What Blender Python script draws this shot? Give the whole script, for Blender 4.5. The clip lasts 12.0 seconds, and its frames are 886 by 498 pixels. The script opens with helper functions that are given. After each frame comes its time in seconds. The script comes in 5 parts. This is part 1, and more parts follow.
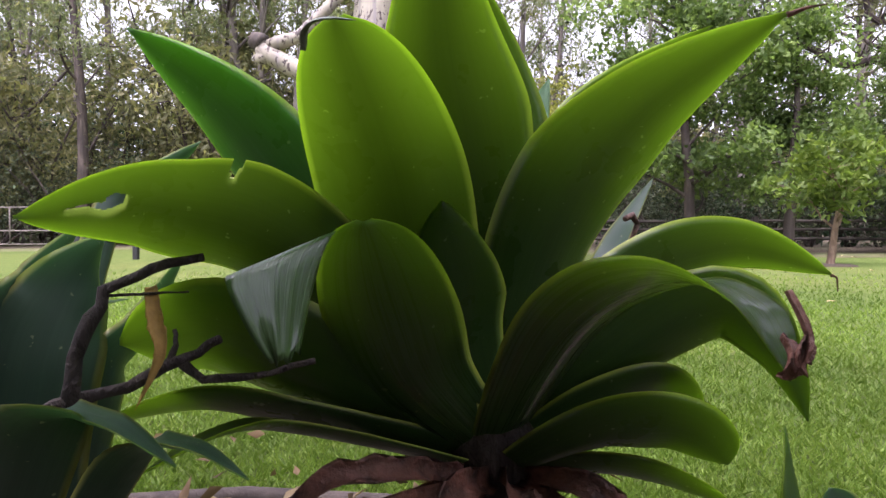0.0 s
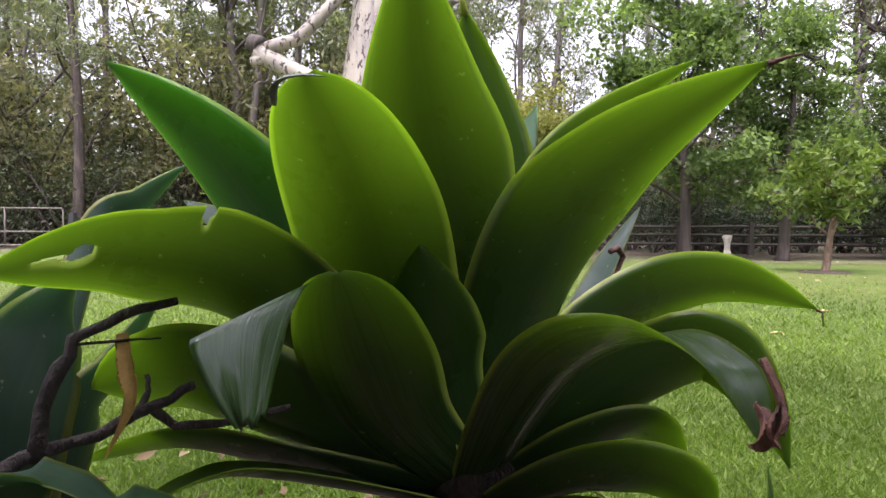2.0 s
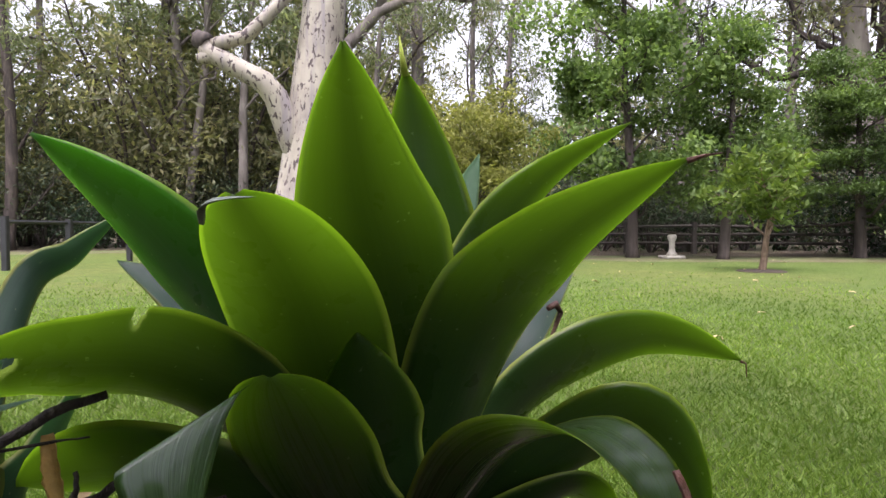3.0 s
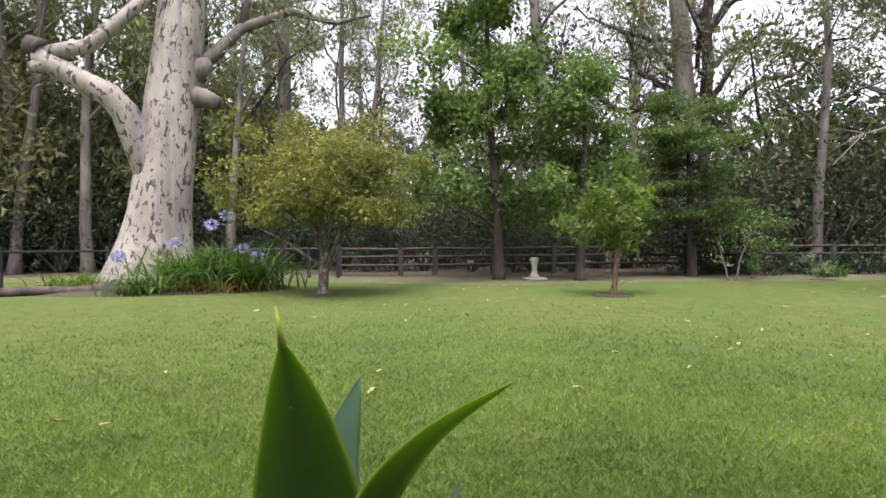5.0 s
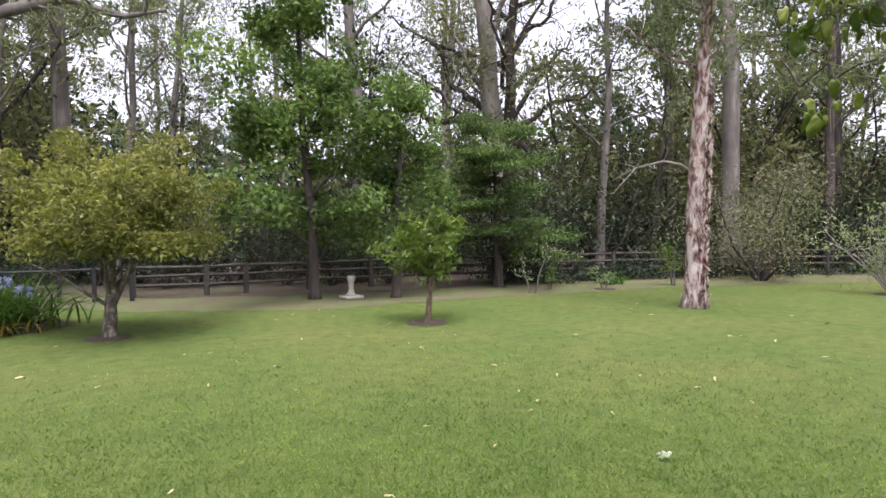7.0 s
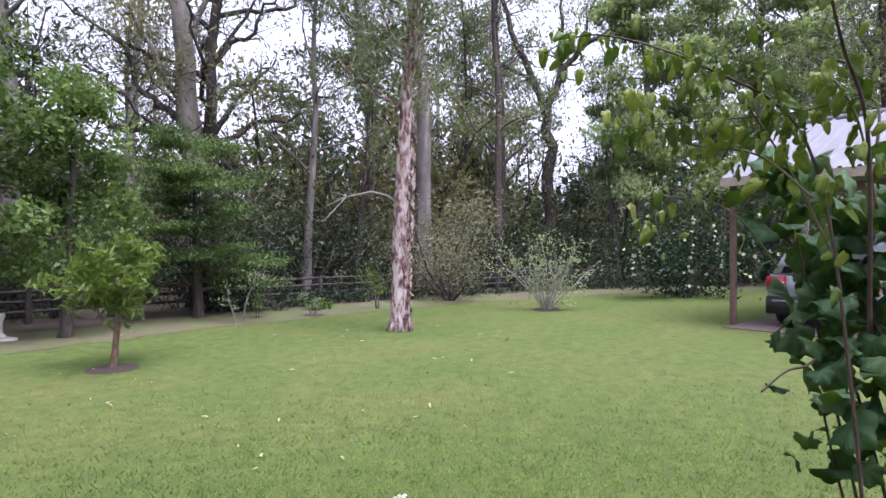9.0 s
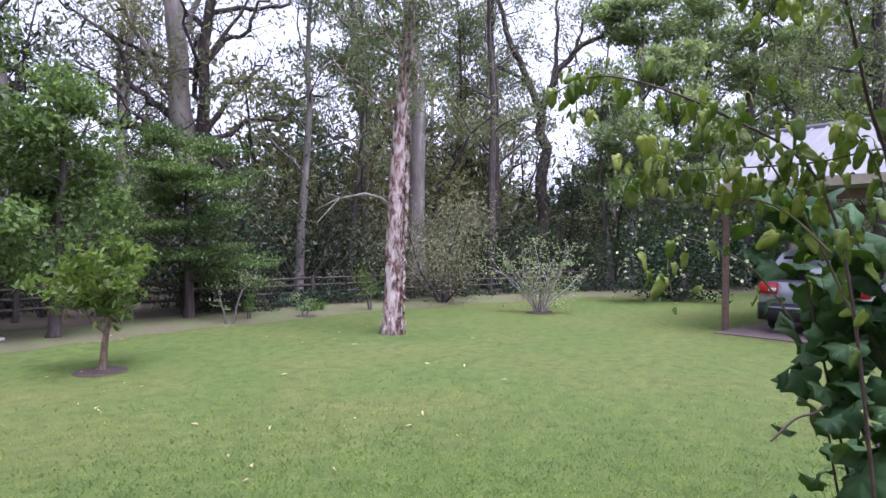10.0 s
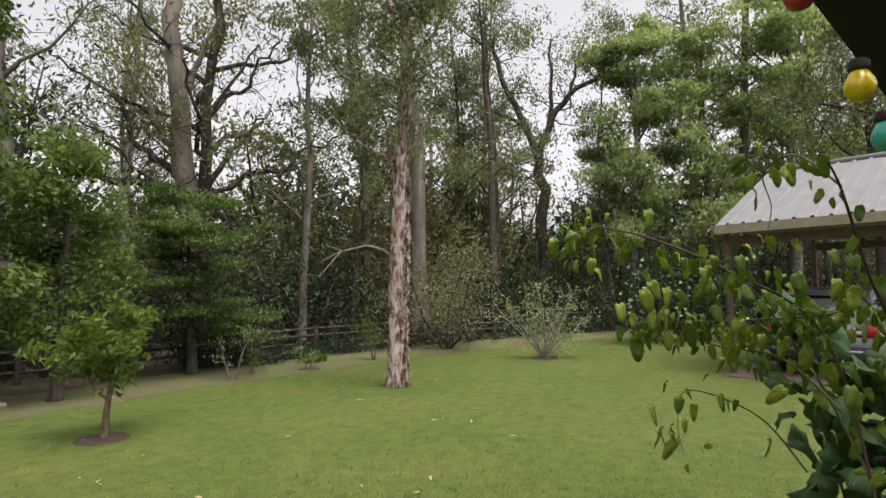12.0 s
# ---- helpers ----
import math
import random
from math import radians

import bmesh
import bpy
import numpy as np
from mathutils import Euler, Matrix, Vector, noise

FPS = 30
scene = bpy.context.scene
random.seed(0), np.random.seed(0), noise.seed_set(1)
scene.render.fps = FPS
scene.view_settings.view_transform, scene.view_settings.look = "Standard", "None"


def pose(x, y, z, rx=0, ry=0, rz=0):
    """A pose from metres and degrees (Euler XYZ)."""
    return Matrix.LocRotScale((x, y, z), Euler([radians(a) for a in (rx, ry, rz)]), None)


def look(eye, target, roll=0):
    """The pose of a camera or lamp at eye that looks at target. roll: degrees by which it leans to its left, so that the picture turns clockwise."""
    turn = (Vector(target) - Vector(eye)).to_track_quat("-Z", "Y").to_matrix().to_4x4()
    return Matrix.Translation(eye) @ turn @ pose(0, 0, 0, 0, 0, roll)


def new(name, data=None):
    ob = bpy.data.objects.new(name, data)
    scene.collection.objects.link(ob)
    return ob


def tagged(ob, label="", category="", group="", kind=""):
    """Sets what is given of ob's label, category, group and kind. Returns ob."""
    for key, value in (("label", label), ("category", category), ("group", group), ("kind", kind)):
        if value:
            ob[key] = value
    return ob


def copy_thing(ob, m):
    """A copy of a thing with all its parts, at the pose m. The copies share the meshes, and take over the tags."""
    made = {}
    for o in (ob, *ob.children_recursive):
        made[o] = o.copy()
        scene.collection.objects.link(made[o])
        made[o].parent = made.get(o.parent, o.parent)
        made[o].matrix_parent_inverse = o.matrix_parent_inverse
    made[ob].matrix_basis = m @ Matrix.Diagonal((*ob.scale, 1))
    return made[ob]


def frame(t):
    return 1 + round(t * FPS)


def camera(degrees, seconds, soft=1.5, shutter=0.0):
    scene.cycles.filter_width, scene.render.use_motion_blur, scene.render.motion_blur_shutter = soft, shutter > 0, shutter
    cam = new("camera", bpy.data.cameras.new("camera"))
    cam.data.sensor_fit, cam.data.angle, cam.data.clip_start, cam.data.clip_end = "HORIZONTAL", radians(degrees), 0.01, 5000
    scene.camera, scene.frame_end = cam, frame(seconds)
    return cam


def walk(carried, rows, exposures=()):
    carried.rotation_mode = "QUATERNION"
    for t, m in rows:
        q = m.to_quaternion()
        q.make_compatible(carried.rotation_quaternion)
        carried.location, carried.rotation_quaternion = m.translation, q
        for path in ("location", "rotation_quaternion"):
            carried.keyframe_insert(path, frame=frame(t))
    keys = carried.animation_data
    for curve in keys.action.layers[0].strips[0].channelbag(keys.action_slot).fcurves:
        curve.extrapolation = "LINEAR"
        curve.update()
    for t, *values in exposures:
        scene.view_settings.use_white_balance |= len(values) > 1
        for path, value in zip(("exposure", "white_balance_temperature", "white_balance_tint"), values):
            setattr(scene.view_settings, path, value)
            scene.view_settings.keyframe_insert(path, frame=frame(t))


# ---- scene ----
cam = camera(73.8, 12.0)
PATH = [
    (0, (0.161, 0.048, 0.492), (0.129, 2.047, 0.429), -0.1),
    (0.5, (0.16, 0.05, 0.494), (0.13, 2.049, 0.434), 0.1),
    (1, (0.162, 0.05, 0.501), (0.134, 2.049, 0.445), 0.2),
    (1.5, (0.164, 0.053, 0.509), (0.137, 2.052, 0.454), 0.3),
    (2, (0.174, 0.054, 0.521), (0.152, 2.053, 0.466), 0.3),
    (2.5, (0.186, 0.055, 0.533), (0.218, 2.054, 0.477), 0.2),
    (3, (0.186, 0.049, 0.582), (0.319, 2.043, 0.521), -0.0),
    (3.2, (0.194, 0.049, 0.603), (0.381, 2.039, 0.539), -0.1),
    (4.8, (0.167, 0.080, 0.764), (0.704, 2.006, 0.744), -0.3),
    (5, (0.178, 0.074, 0.836), (0.740, 1.994, 0.817), -0.4),
    (5.5, (0.200, 0.074, 1.110), (0.829, 1.972, 1.080), -0.3),
    (6, (0.21, 0.087, 1.345), (0.913, 1.959, 1.296), -0.5),
    (6.5, (0.251, 0.102, 1.461), (1.139, 1.893, 1.405), -0.6),
    (7, (0.303, 0.183, 1.492), (1.413, 1.846, 1.427), -0.8),
    (7.4, (0.307, 0.267, 1.52), (1.697, 1.704, 1.451), -0.4),
    (7.5, (0.301, 0.29, 1.526), (1.743, 1.674, 1.458), -0.5),
    (7.7, (0.275, 0.334, 1.557), (1.779, 1.651, 1.495), -0.5),
    (9.3, (0.347, 0.517, 1.657), (2.133, 1.417, 1.652), -0.1),
    (9.5, (0.355, 0.518, 1.673), (2.139, 1.422, 1.668), 0.1),
    (10, (0.361, 0.546, 1.73), (2.144, 1.453, 1.716), 0.4),
    (10.5, (0.367, 0.558, 1.8), (2.147, 1.469, 1.78), 0.5),
    (11, (0.364, 0.556, 1.861), (2.143, 1.47, 1.846), 0.2),
    (11.5, (0.364, 0.54, 1.924), (2.142, 1.455, 1.942), -0.5),
    (12, (0.35, 0.545, 1.937), (2.127, 1.455, 2.056), -1.3),
]

walk(cam, [(t, look(eye, aim, roll)) for t, eye, aim, roll in PATH],
     [(0, 2.02, 6100, 30), (2, 1.96, 6150, 27), (3, 1.75, 6200, 23), (5, 1.45, 6200, 21), (5.5, 1.38, 6150, 22), (7, 1.38, 6100, 23), (9.5, 1.46, 5450, 34), (10.8, 1.46, 5350, 35), (12, 0.84, 6750, 15)])

# ---- light: a bright overcast sky ----
world = bpy.data.worlds.new("sky")
scene.world = world
world.use_nodes = True
wn, wl = world.node_tree.nodes, world.node_tree.links
sky = wn.new("ShaderNodeTexSky")
sky.sky_type, sky.sun_disc = "NISHITA", False
sky.sun_elevation, sky.sun_rotation = radians(69), radians(203)
sky.air_density, sky.dust_density = 1.0, 4.0
grey = wn.new("ShaderNodeHueSaturation")
grey.inputs["Saturation"].default_value = 0.18
grey.inputs["Value"].default_value = 1.0
wl.new(sky.outputs["Color"], grey.inputs["Color"])
wl.new(grey.outputs["Color"], wn["Background"].inputs["Color"])
wn["Background"].inputs["Strength"].default_value = 0.15

sun = new("sun", bpy.data.lights.new("sun", "SUN"))
sun.data.energy, sun.data.angle, sun.data.color = 1.5, radians(40), (1.0, 0.97, 0.92)
sun.matrix_world = look((-6, -14, 40), (0, 0, 0))
scene.view_settings.exposure = 1.15


# ---- materials ----
def material(name, build):
    m = bpy.data.materials.new(name)
    m.use_nodes = True
    n, l = m.node_tree.nodes, m.node_tree.links
    build(n, l, n["Principled BSDF"], n["Material Output"])
    return m


def ramp(n, l, source, stops):
    r = n.new("ShaderNodeValToRGB")
    while len(r.color_ramp.elements) < len(stops):
        r.color_ramp.elements.new(0.5)
    for e, (p, c) in zip(r.color_ramp.elements, stops):
        e.position, e.color = p, (*c, 1) if len(c) == 3 else c
    l.new(source, r.inputs["Fac"])
    return r.outputs["Color"]


def coords(n, l, scale=(1, 1, 1), uv=False):
    tc, mp = n.new("ShaderNodeTexCoord"), n.new("ShaderNodeMapping")
    mp.inputs["Scale"].default_value = scale
    l.new(tc.outputs["UV" if uv else "Object"], mp.inputs["Vector"])
    return mp.outputs["Vector"]


def noise_tex(n, l, vec, scale, detail=4.0, rough=0.6, distort=0.0):
    t = n.new("ShaderNodeTexNoise")
    t.inputs["Scale"].default_value, t.inputs["Detail"].default_value = scale, detail
    t.inputs["Roughness"].default_value, t.inputs["Distortion"].default_value = rough, distort
    l.new(vec, t.inputs["Vector"])
    return t.outputs["Fac"]


def mixed(n, l, fac, a, b, mode="MIX"):
    m = n.new("ShaderNodeMixRGB")
    m.blend_type = mode
    for sock, v in zip(m.inputs, (fac, a, b)):
        if hasattr(v, "links"):
            l.new(v, sock)
        else:
            sock.default_value = v if isinstance(v, (int, float)) else (*v, 1)
    return m.outputs["Color"]


def bump(n, l, bsdf, height, strength=0.3, dist=0.01):
    b = n.new("ShaderNodeBump")
    b.inputs["Strength"].default_value, b.inputs["Distance"].default_value = strength, dist
    l.new(height, b.inputs["Height"])
    l.new(b.outputs["Normal"], bsdf.inputs["Normal"])


def foliage(name, dark, mid, light, through_amount=0.4, rough=0.45, patch=0.6):
    """Leaves: colour varied leaf by leaf and in larger patches, with light passing through."""
    def build(n, l, b, out):
        geo = n.new("ShaderNodeNewGeometry")
        c = ramp(n, l, geo.outputs["Random Per Island"], [(0.0, dark), (0.55, mid), (1.0, light)])
        big = noise_tex(n, l, coords(n, l), patch, 3)
        c = mixed(n, l, 0.6, c, ramp(n, l, big, [(0.35, (0.42, 0.46, 0.42)), (0.65, (1.4, 1.36, 1.15))]), "MULTIPLY")
        l.new(c, b.inputs["Base Color"])
        b.inputs["Roughness"].default_value = rough
        b.inputs["Specular IOR Level"].default_value = 0.2
        tr, mx = n.new("ShaderNodeBsdfTranslucent"), n.new("ShaderNodeMixShader")
        l.new(mixed(n, l, 1.0, c, (1.25, 1.35, 0.7), "MULTIPLY"), tr.inputs["Color"])
        mx.inputs["Fac"].default_value = through_amount
        l.new(b.outputs["BSDF"], mx.inputs[1])
        l.new(tr.outputs["BSDF"], mx.inputs[2])
        l.new(mx.outputs["Shader"], out.inputs["Surface"])
    return material(name, build)


def bark(name, a, b_, c, scale=6.0, stretch=0.25, strength=0.6, rough=0.85):
    def build(n, l, b, out):
        v = coords(n, l, (1, 1, stretch))
        f = noise_tex(n, l, v, scale, 6, 0.65, 0.4)
        col = ramp(n, l, f, [(0.3, a), (0.5, b_), (0.7, c)])
        blot = noise_tex(n, l, coords(n, l), 1.3, 3)
        col = mixed(n, l, 0.5, col, ramp(n, l, blot, [(0.35, (0.6, 0.6, 0.6)), (0.65, (1.25, 1.25, 1.25))]), "MULTIPLY")
        l.new(col, b.inputs["Base Color"])
        b.inputs["Roughness"].default_value = rough
        bump(n, l, b, f, strength, 0.03)
    return material(name, build)


def build_spotted(n, l, b, out):
    v = coords(n, l, (1, 1, 0.6))
    base = ramp(n, l, noise_tex(n, l, v, 1.5, 6), [(0.34, (0.19, 0.165, 0.14)), (0.5, (0.28, 0.25, 0.20)), (0.66, (0.36, 0.33, 0.265))])
    stripe = noise_tex(n, l, coords(n, l, (1, 1, 0.06)), 4.0, 4)
    base = mixed(n, l, ramp(n, l, stripe, [(0.52, (0, 0, 0)), (0.64, (0.75, 0.75, 0.75))]), base, (0.17, 0.15, 0.16))
    f = noise_tex(n, l, coords(n, l, (1, 1, 0.45)), 10.5, 3.0, 0.6, 0.5)
    spots = ramp(n, l, f, [(0.565, (0, 0, 0)), (0.59, (1, 1, 1))])
    col = mixed(n, l, spots, base, ramp(n, l, noise_tex(n, l, v, 14), [(0.35, (0.03, 0.022, 0.022)), (0.65, (0.085, 0.062, 0.058))]))
    l.new(col, b.inputs["Base Color"])
    b.inputs["Roughness"].default_value = 0.75
    bump(n, l, b, mixed(n, l, 0.5, f, noise_tex(n, l, v, 40)), 0.5, 0.03)


def build_paper(n, l, b, out):
    v = coords(n, l, (1, 1, 0.4))
    f = noise_tex(n, l, v, 9.0, 5, 0.6, 0.8)
    col = ramp(n, l, f, [(0.37, (0.05, 0.028, 0.025)), (0.45, (0.17, 0.095, 0.08)), (0.5, (0.30, 0.22, 0.19)), (0.62, (0.46, 0.40, 0.37))])
    l.new(col, b.inputs["Base Color"])
    b.inputs["Roughness"].default_value = 0.9
    bump(n, l, b, f, 0.8, 0.04)


def build_lawn(n, l, b, out):
    v = coords(n, l)
    fine = noise_tex(n, l, v, 40, 8, 0.8)
    mid = noise_tex(n, l, v, 5.0, 6, 0.7, 0.3)
    big = noise_tex(n, l, v, 0.4, 5, 0.6, 0.4)
    c = ramp(n, l, fine, [(0.32, (0.045, 0.068, 0.018)), (0.5, (0.092, 0.124, 0.037)), (0.68, (0.15, 0.18, 0.068))])
    c = mixed(n, l, 0.8, c, ramp(n, l, mid, [(0.34, (0.66, 0.72, 0.7)), (0.5, (1.0, 1.0, 1.0)), (0.66, (1.32, 1.25, 1.25))]), "MULTIPLY")
    c = mixed(n, l, ramp(n, l, big, [(0.46, (0, 0, 0)), (0.66, (0.6, 0.6, 0.6))]), c, mixed(n, l, 1.0, c, (1.45, 1.1, 1.35), "MULTIPLY"))
    c = mixed(n, l, ramp(n, l, big, [(0.3, (0.5, 0.5, 0.5)), (0.42, (0, 0, 0))]), c, mixed(n, l, 1.0, c, (0.72, 0.85, 0.75), "MULTIPLY"))
    c = mixed(n, l, 1.0, c, (0.94, 0.98, 0.80), "MULTIPLY")
    l.new(c, b.inputs["Base Color"])
    b.inputs["Roughness"].default_value = 0.8
    b.inputs["Specular IOR Level"].default_value = 0.1
    bump(n, l, b, mixed(n, l, 0.5, fine, mid), 0.7, 0.05)


def build_worn(n, l, b, out):
    v = coords(n, l)
    f = noise_tex(n, l, v, 30, 6, 0.75)
    big = noise_tex(n, l, v, 0.9, 4, 0.6, 0.4)
    green = ramp(n, l, f, [(0.3, (0.07, 0.10, 0.024)), (0.5, (0.105, 0.135, 0.038)), (0.72, (0.14, 0.165, 0.06))])
    brown = ramp(n, l, f, [(0.3, (0.068, 0.054, 0.030)), (0.5, (0.11, 0.092, 0.047)), (0.72, (0.155, 0.135, 0.07))])
    l.new(mixed(n, l, ramp(n, l, big, [(0.38, (0.1, 0.1, 0.1)), (0.6, (0.95, 0.95, 0.95))]), green, brown), b.inputs["Base Color"])
    b.inputs["Roughness"].default_value = 0.9
    bump(n, l, b, f, 0.6, 0.04)


def build_litter(n, l, b, out):
    v = coords(n, l)
    f = noise_tex(n, l, v, 18, 6, 0.75)
    big = noise_tex(n, l, v, 0.8, 3)
    c = ramp(n, l, f, [(0.3, (0.035, 0.026, 0.018)), (0.5, (0.075, 0.054, 0.034)), (0.72, (0.15, 0.108, 0.068))])
    c = mixed(n, l, ramp(n, l, big, [(0.5, (0, 0, 0)), (0.65, (0.6, 0.6, 0.6))]), c, (0.07, 0.10, 0.03))
    l.new(c, b.inputs["Base Color"])
    b.inputs["Roughness"].default_value = 0.9
    bump(n, l, b, f, 1.0, 0.06)


def plain(name, colour, rough=0.6, metal=0.0, vary=0.25, scale=8.0, relief=0.1):
    def build(n, l, b, out):
        f = noise_tex(n, l, coords(n, l), scale, 5)
        k0, k1 = 1 - vary, 1 + vary
        l.new(ramp(n, l, f, [(0.3, tuple(x * k0 for x in colour)), (0.7, tuple(min(1, x * k1) for x in colour))]), b.inputs["Base Color"])
        b.inputs["Roughness"].default_value, b.inputs["Metallic"].default_value = rough, metal
        bump(n, l, b, f, relief, 0.01)
    return material(name, build)


def succulent(name, base, bright, margin, through_amount=0.45, rough=0.4, glow=(0.56, 0.80, 0.11), rim=0.05, wet=0.2):
    """Thick agave leaf: long faint stripes, a pale margin, specks, a waxy face, and light through it."""
    def build(n, l, b, out):
        tc, sep = n.new("ShaderNodeTexCoord"), n.new("ShaderNodeSeparateXYZ")
        l.new(tc.outputs["UV"], sep.inputs["Vector"])
        stripes = noise_tex(n, l, coords(n, l, (26, 1.2, 1), True), 1.0, 3)
        blot = noise_tex(n, l, coords(n, l), 14, 4)
        c = mixed(n, l, ramp(n, l, stripes, [(0.35, (0, 0, 0)), (0.65, (0.55, 0.55, 0.55))]), base, bright)
        c = mixed(n, l, 0.5, c, ramp(n, l, blot, [(0.3, (0.7, 0.75, 0.7)), (0.7, (1.25, 1.2, 1.2))]), "MULTIPLY")
        specks = ramp(n, l, noise_tex(n, l, coords(n, l), 130, 2), [(0.71, (0, 0, 0)), (0.74, (0.7, 0.7, 0.7))])
        c = mixed(n, l, specks, c, (0.30, 0.36, 0.16))
        edge = n.new("ShaderNodeMath")
        edge.operation = "PINGPONG"
        edge.inputs[1].default_value = 0.5
        l.new(sep.outputs["X"], edge.inputs[0])
        c = mixed(n, l, ramp(n, l, edge.outputs[0], [(0.0, (1, 1, 1)), (rim * 0.4, (0.6, 0.6, 0.6)), (rim, (0, 0, 0))]), c, margin)
        l.new(c, b.inputs["Base Color"])
        l.new(ramp(n, l, stripes if wet > 0.3 else blot, [(0.36, (rough * 0.55,) * 3), (0.66, (rough * 1.7,) * 3)]), b.inputs["Roughness"])
        b.inputs["Coat Weight"].default_value, b.inputs["Coat Roughness"].default_value = wet, 0.13
        b.inputs["Specular IOR Level"].default_value = 0.3
        bump(n, l, b, mixed(n, l, 0.5, stripes, blot), 0.7 if wet > 0.3 else 0.25, 0.003)
        tr, mx = n.new("ShaderNodeBsdfTranslucent"), n.new("ShaderNodeMixShader")
        l.new(mixed(n, l, 0.35, glow, c), tr.inputs["Color"])
        # the flesh is thick at the base and thin towards the tip
        along = ramp(n, l, sep.outputs["Y"], [(0.16, (through_amount * 0.06,) * 3), (0.5, (through_amount * 0.58,) * 3), (0.92, (through_amount * 1.1,) * 3)])
        across = ramp(n, l, edge.outputs[0], [(0.0, (1.38,) * 3), (0.05, (1.12,) * 3), (0.14, (0.95,) * 3), (0.44, (0.6,) * 3)])
        l.new(mixed(n, l, 1.0, along, across, "MULTIPLY"), mx.inputs["Fac"])
        l.new(b.outputs["BSDF"], mx.inputs[1])
        l.new(tr.outputs["BSDF"], mx.inputs[2])
        l.new(mx.outputs["Shader"], out.inputs["Surface"])
    return material(name, build)


LAWN, LITTER = material("lawn", build_lawn), material("leaf_litter", build_litter)
SPOTTED, PAPER = material("spotted_bark", build_spotted), material("paper_bark", build_paper)
BARK_DARK = bark("dark_bark", (0.02, 0.015, 0.013), (0.05, 0.038, 0.032), (0.11, 0.085, 0.07), 7, 0.2)
BARK_GREY = bark("grey_bark", (0.07, 0.06, 0.052), (0.13, 0.112, 0.098), (0.23, 0.205, 0.18), 4, 0.2)
BARK_PALE = bark("pale_bark", (0.15, 0.13, 0.112), (0.24, 0.21, 0.185), (0.34, 0.305, 0.265), 3, 0.15, 0.3)
BARK_TAN = bark("tan_bark", (0.07, 0.045, 0.03), (0.15, 0.10, 0.065), (0.26, 0.19, 0.13), 20, 0.4)
BARK_LICHEN = bark("lichen_bark", (0.035, 0.025, 0.02), (0.10, 0.08, 0.06), (0.36, 0.33, 0.28), 14, 0.6)
# both gum leaf colours are greyed to stand in for air haze
GUM_LEAF = foliage("gum_leaf", (0.100, 0.124, 0.074), (0.150, 0.176, 0.108), (0.22, 0.24, 0.165), 0.5, 0.5, 0.5)
GUM_LEAF_WARM = foliage("gum_leaf_warm", (0.115, 0.122, 0.070), (0.175, 0.178, 0.102), (0.26, 0.24, 0.15), 0.5, 0.5, 0.5)
BROAD_LEAF = foliage("broad_leaf", (0.085, 0.135, 0.048), (0.130, 0.195, 0.070), (0.205, 0.28, 0.10), 0.5, 0.4, 0.6)
LAYER_LEAF = foliage("layered_leaf", (0.062, 0.100, 0.036), (0.092, 0.142, 0.050), (0.135, 0.195, 0.070), 0.4, 0.4, 0.6)
# shade under the forest canopy is put into these two leaf colours
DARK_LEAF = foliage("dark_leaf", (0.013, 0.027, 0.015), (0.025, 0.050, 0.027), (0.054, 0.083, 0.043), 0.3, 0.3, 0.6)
SHADED_LEAF = foliage("shaded_leaf", (0.038, 0.050, 0.028), (0.052, 0.068, 0.037), (0.078, 0.094, 0.050), 0.2, 0.5, 0.6)
GOLD_LEAF = foliage("gold_leaf", (0.125, 0.132, 0.036), (0.175, 0.182, 0.052), (0.27, 0.27, 0.095), 0.45, 0.5, 0.9)
LIME_LEAF = foliage("lime_leaf", (0.075, 0.118, 0.025), (0.115, 0.175, 0.038), (0.19, 0.25, 0.062), 0.5, 0.4, 1.5)
FEATHER_LEAF = foliage("feather_leaf", (0.195, 0.245, 0.145), (0.255, 0.31, 0.19), (0.33, 0.385, 0.24), 0.55, 0.5, 0.4)
WILLOW_LEAF = foliage("brown_green_leaf", (0.095, 0.098, 0.070), (0.189, 0.188, 0.120), (0.315, 0.308, 0.199), 0.35, 0.5, 0.6)
STRAP_LEAF = foliage("strap_leaf", (0.035, 0.080, 0.018), (0.065, 0.130, 0.030), (0.13, 0.205, 0.055), 0.4, 0.35, 2.0)
STRAP_DRY = foliage("dry_strap_leaf", (0.14, 0.09, 0.03), (0.25, 0.18, 0.06), (0.36, 0.28, 0.10), 0.3, 0.6, 2.0)
LITTER_LEAF = foliage("litter_leaf", (0.05, 0.032, 0.02), (0.12, 0.08, 0.045), (0.24, 0.18, 0.11), 0.2, 0.7, 3.0)
GRASS = foliage("grass_blade", (0.085, 0.150, 0.022), (0.135, 0.215, 0.036), (0.215, 0.295, 0.080), 0.45, 0.5, 0.8)
PETAL_BLUE = foliage("blue_petal", (0.24, 0.24, 0.62), (0.34, 0.34, 0.74), (0.5, 0.5, 0.85), 0.4, 0.5, 3)
PETAL_WHITE = foliage("white_petal", (0.6, 0.62, 0.56), (0.75, 0.76, 0.72), (0.85, 0.86, 0.84), 0.4, 0.5, 3)
AGAVE = succulent("agave_leaf", (0.024, 0.06, 0.015), (0.040, 0.088, 0.021), (0.46, 0.56, 0.07), 0.72)
# sky sheen on the upper face is mixed into this greener base colour
AGAVE_SHEEN_TINT = succulent("agave_sheen_tint_leaf", (0.028, 0.10, 0.030), (0.045, 0.14, 0.045), (0.44, 0.56, 0.08), 0.6, 0.35, (0.42, 0.85, 0.12), 0.05, 0.3)
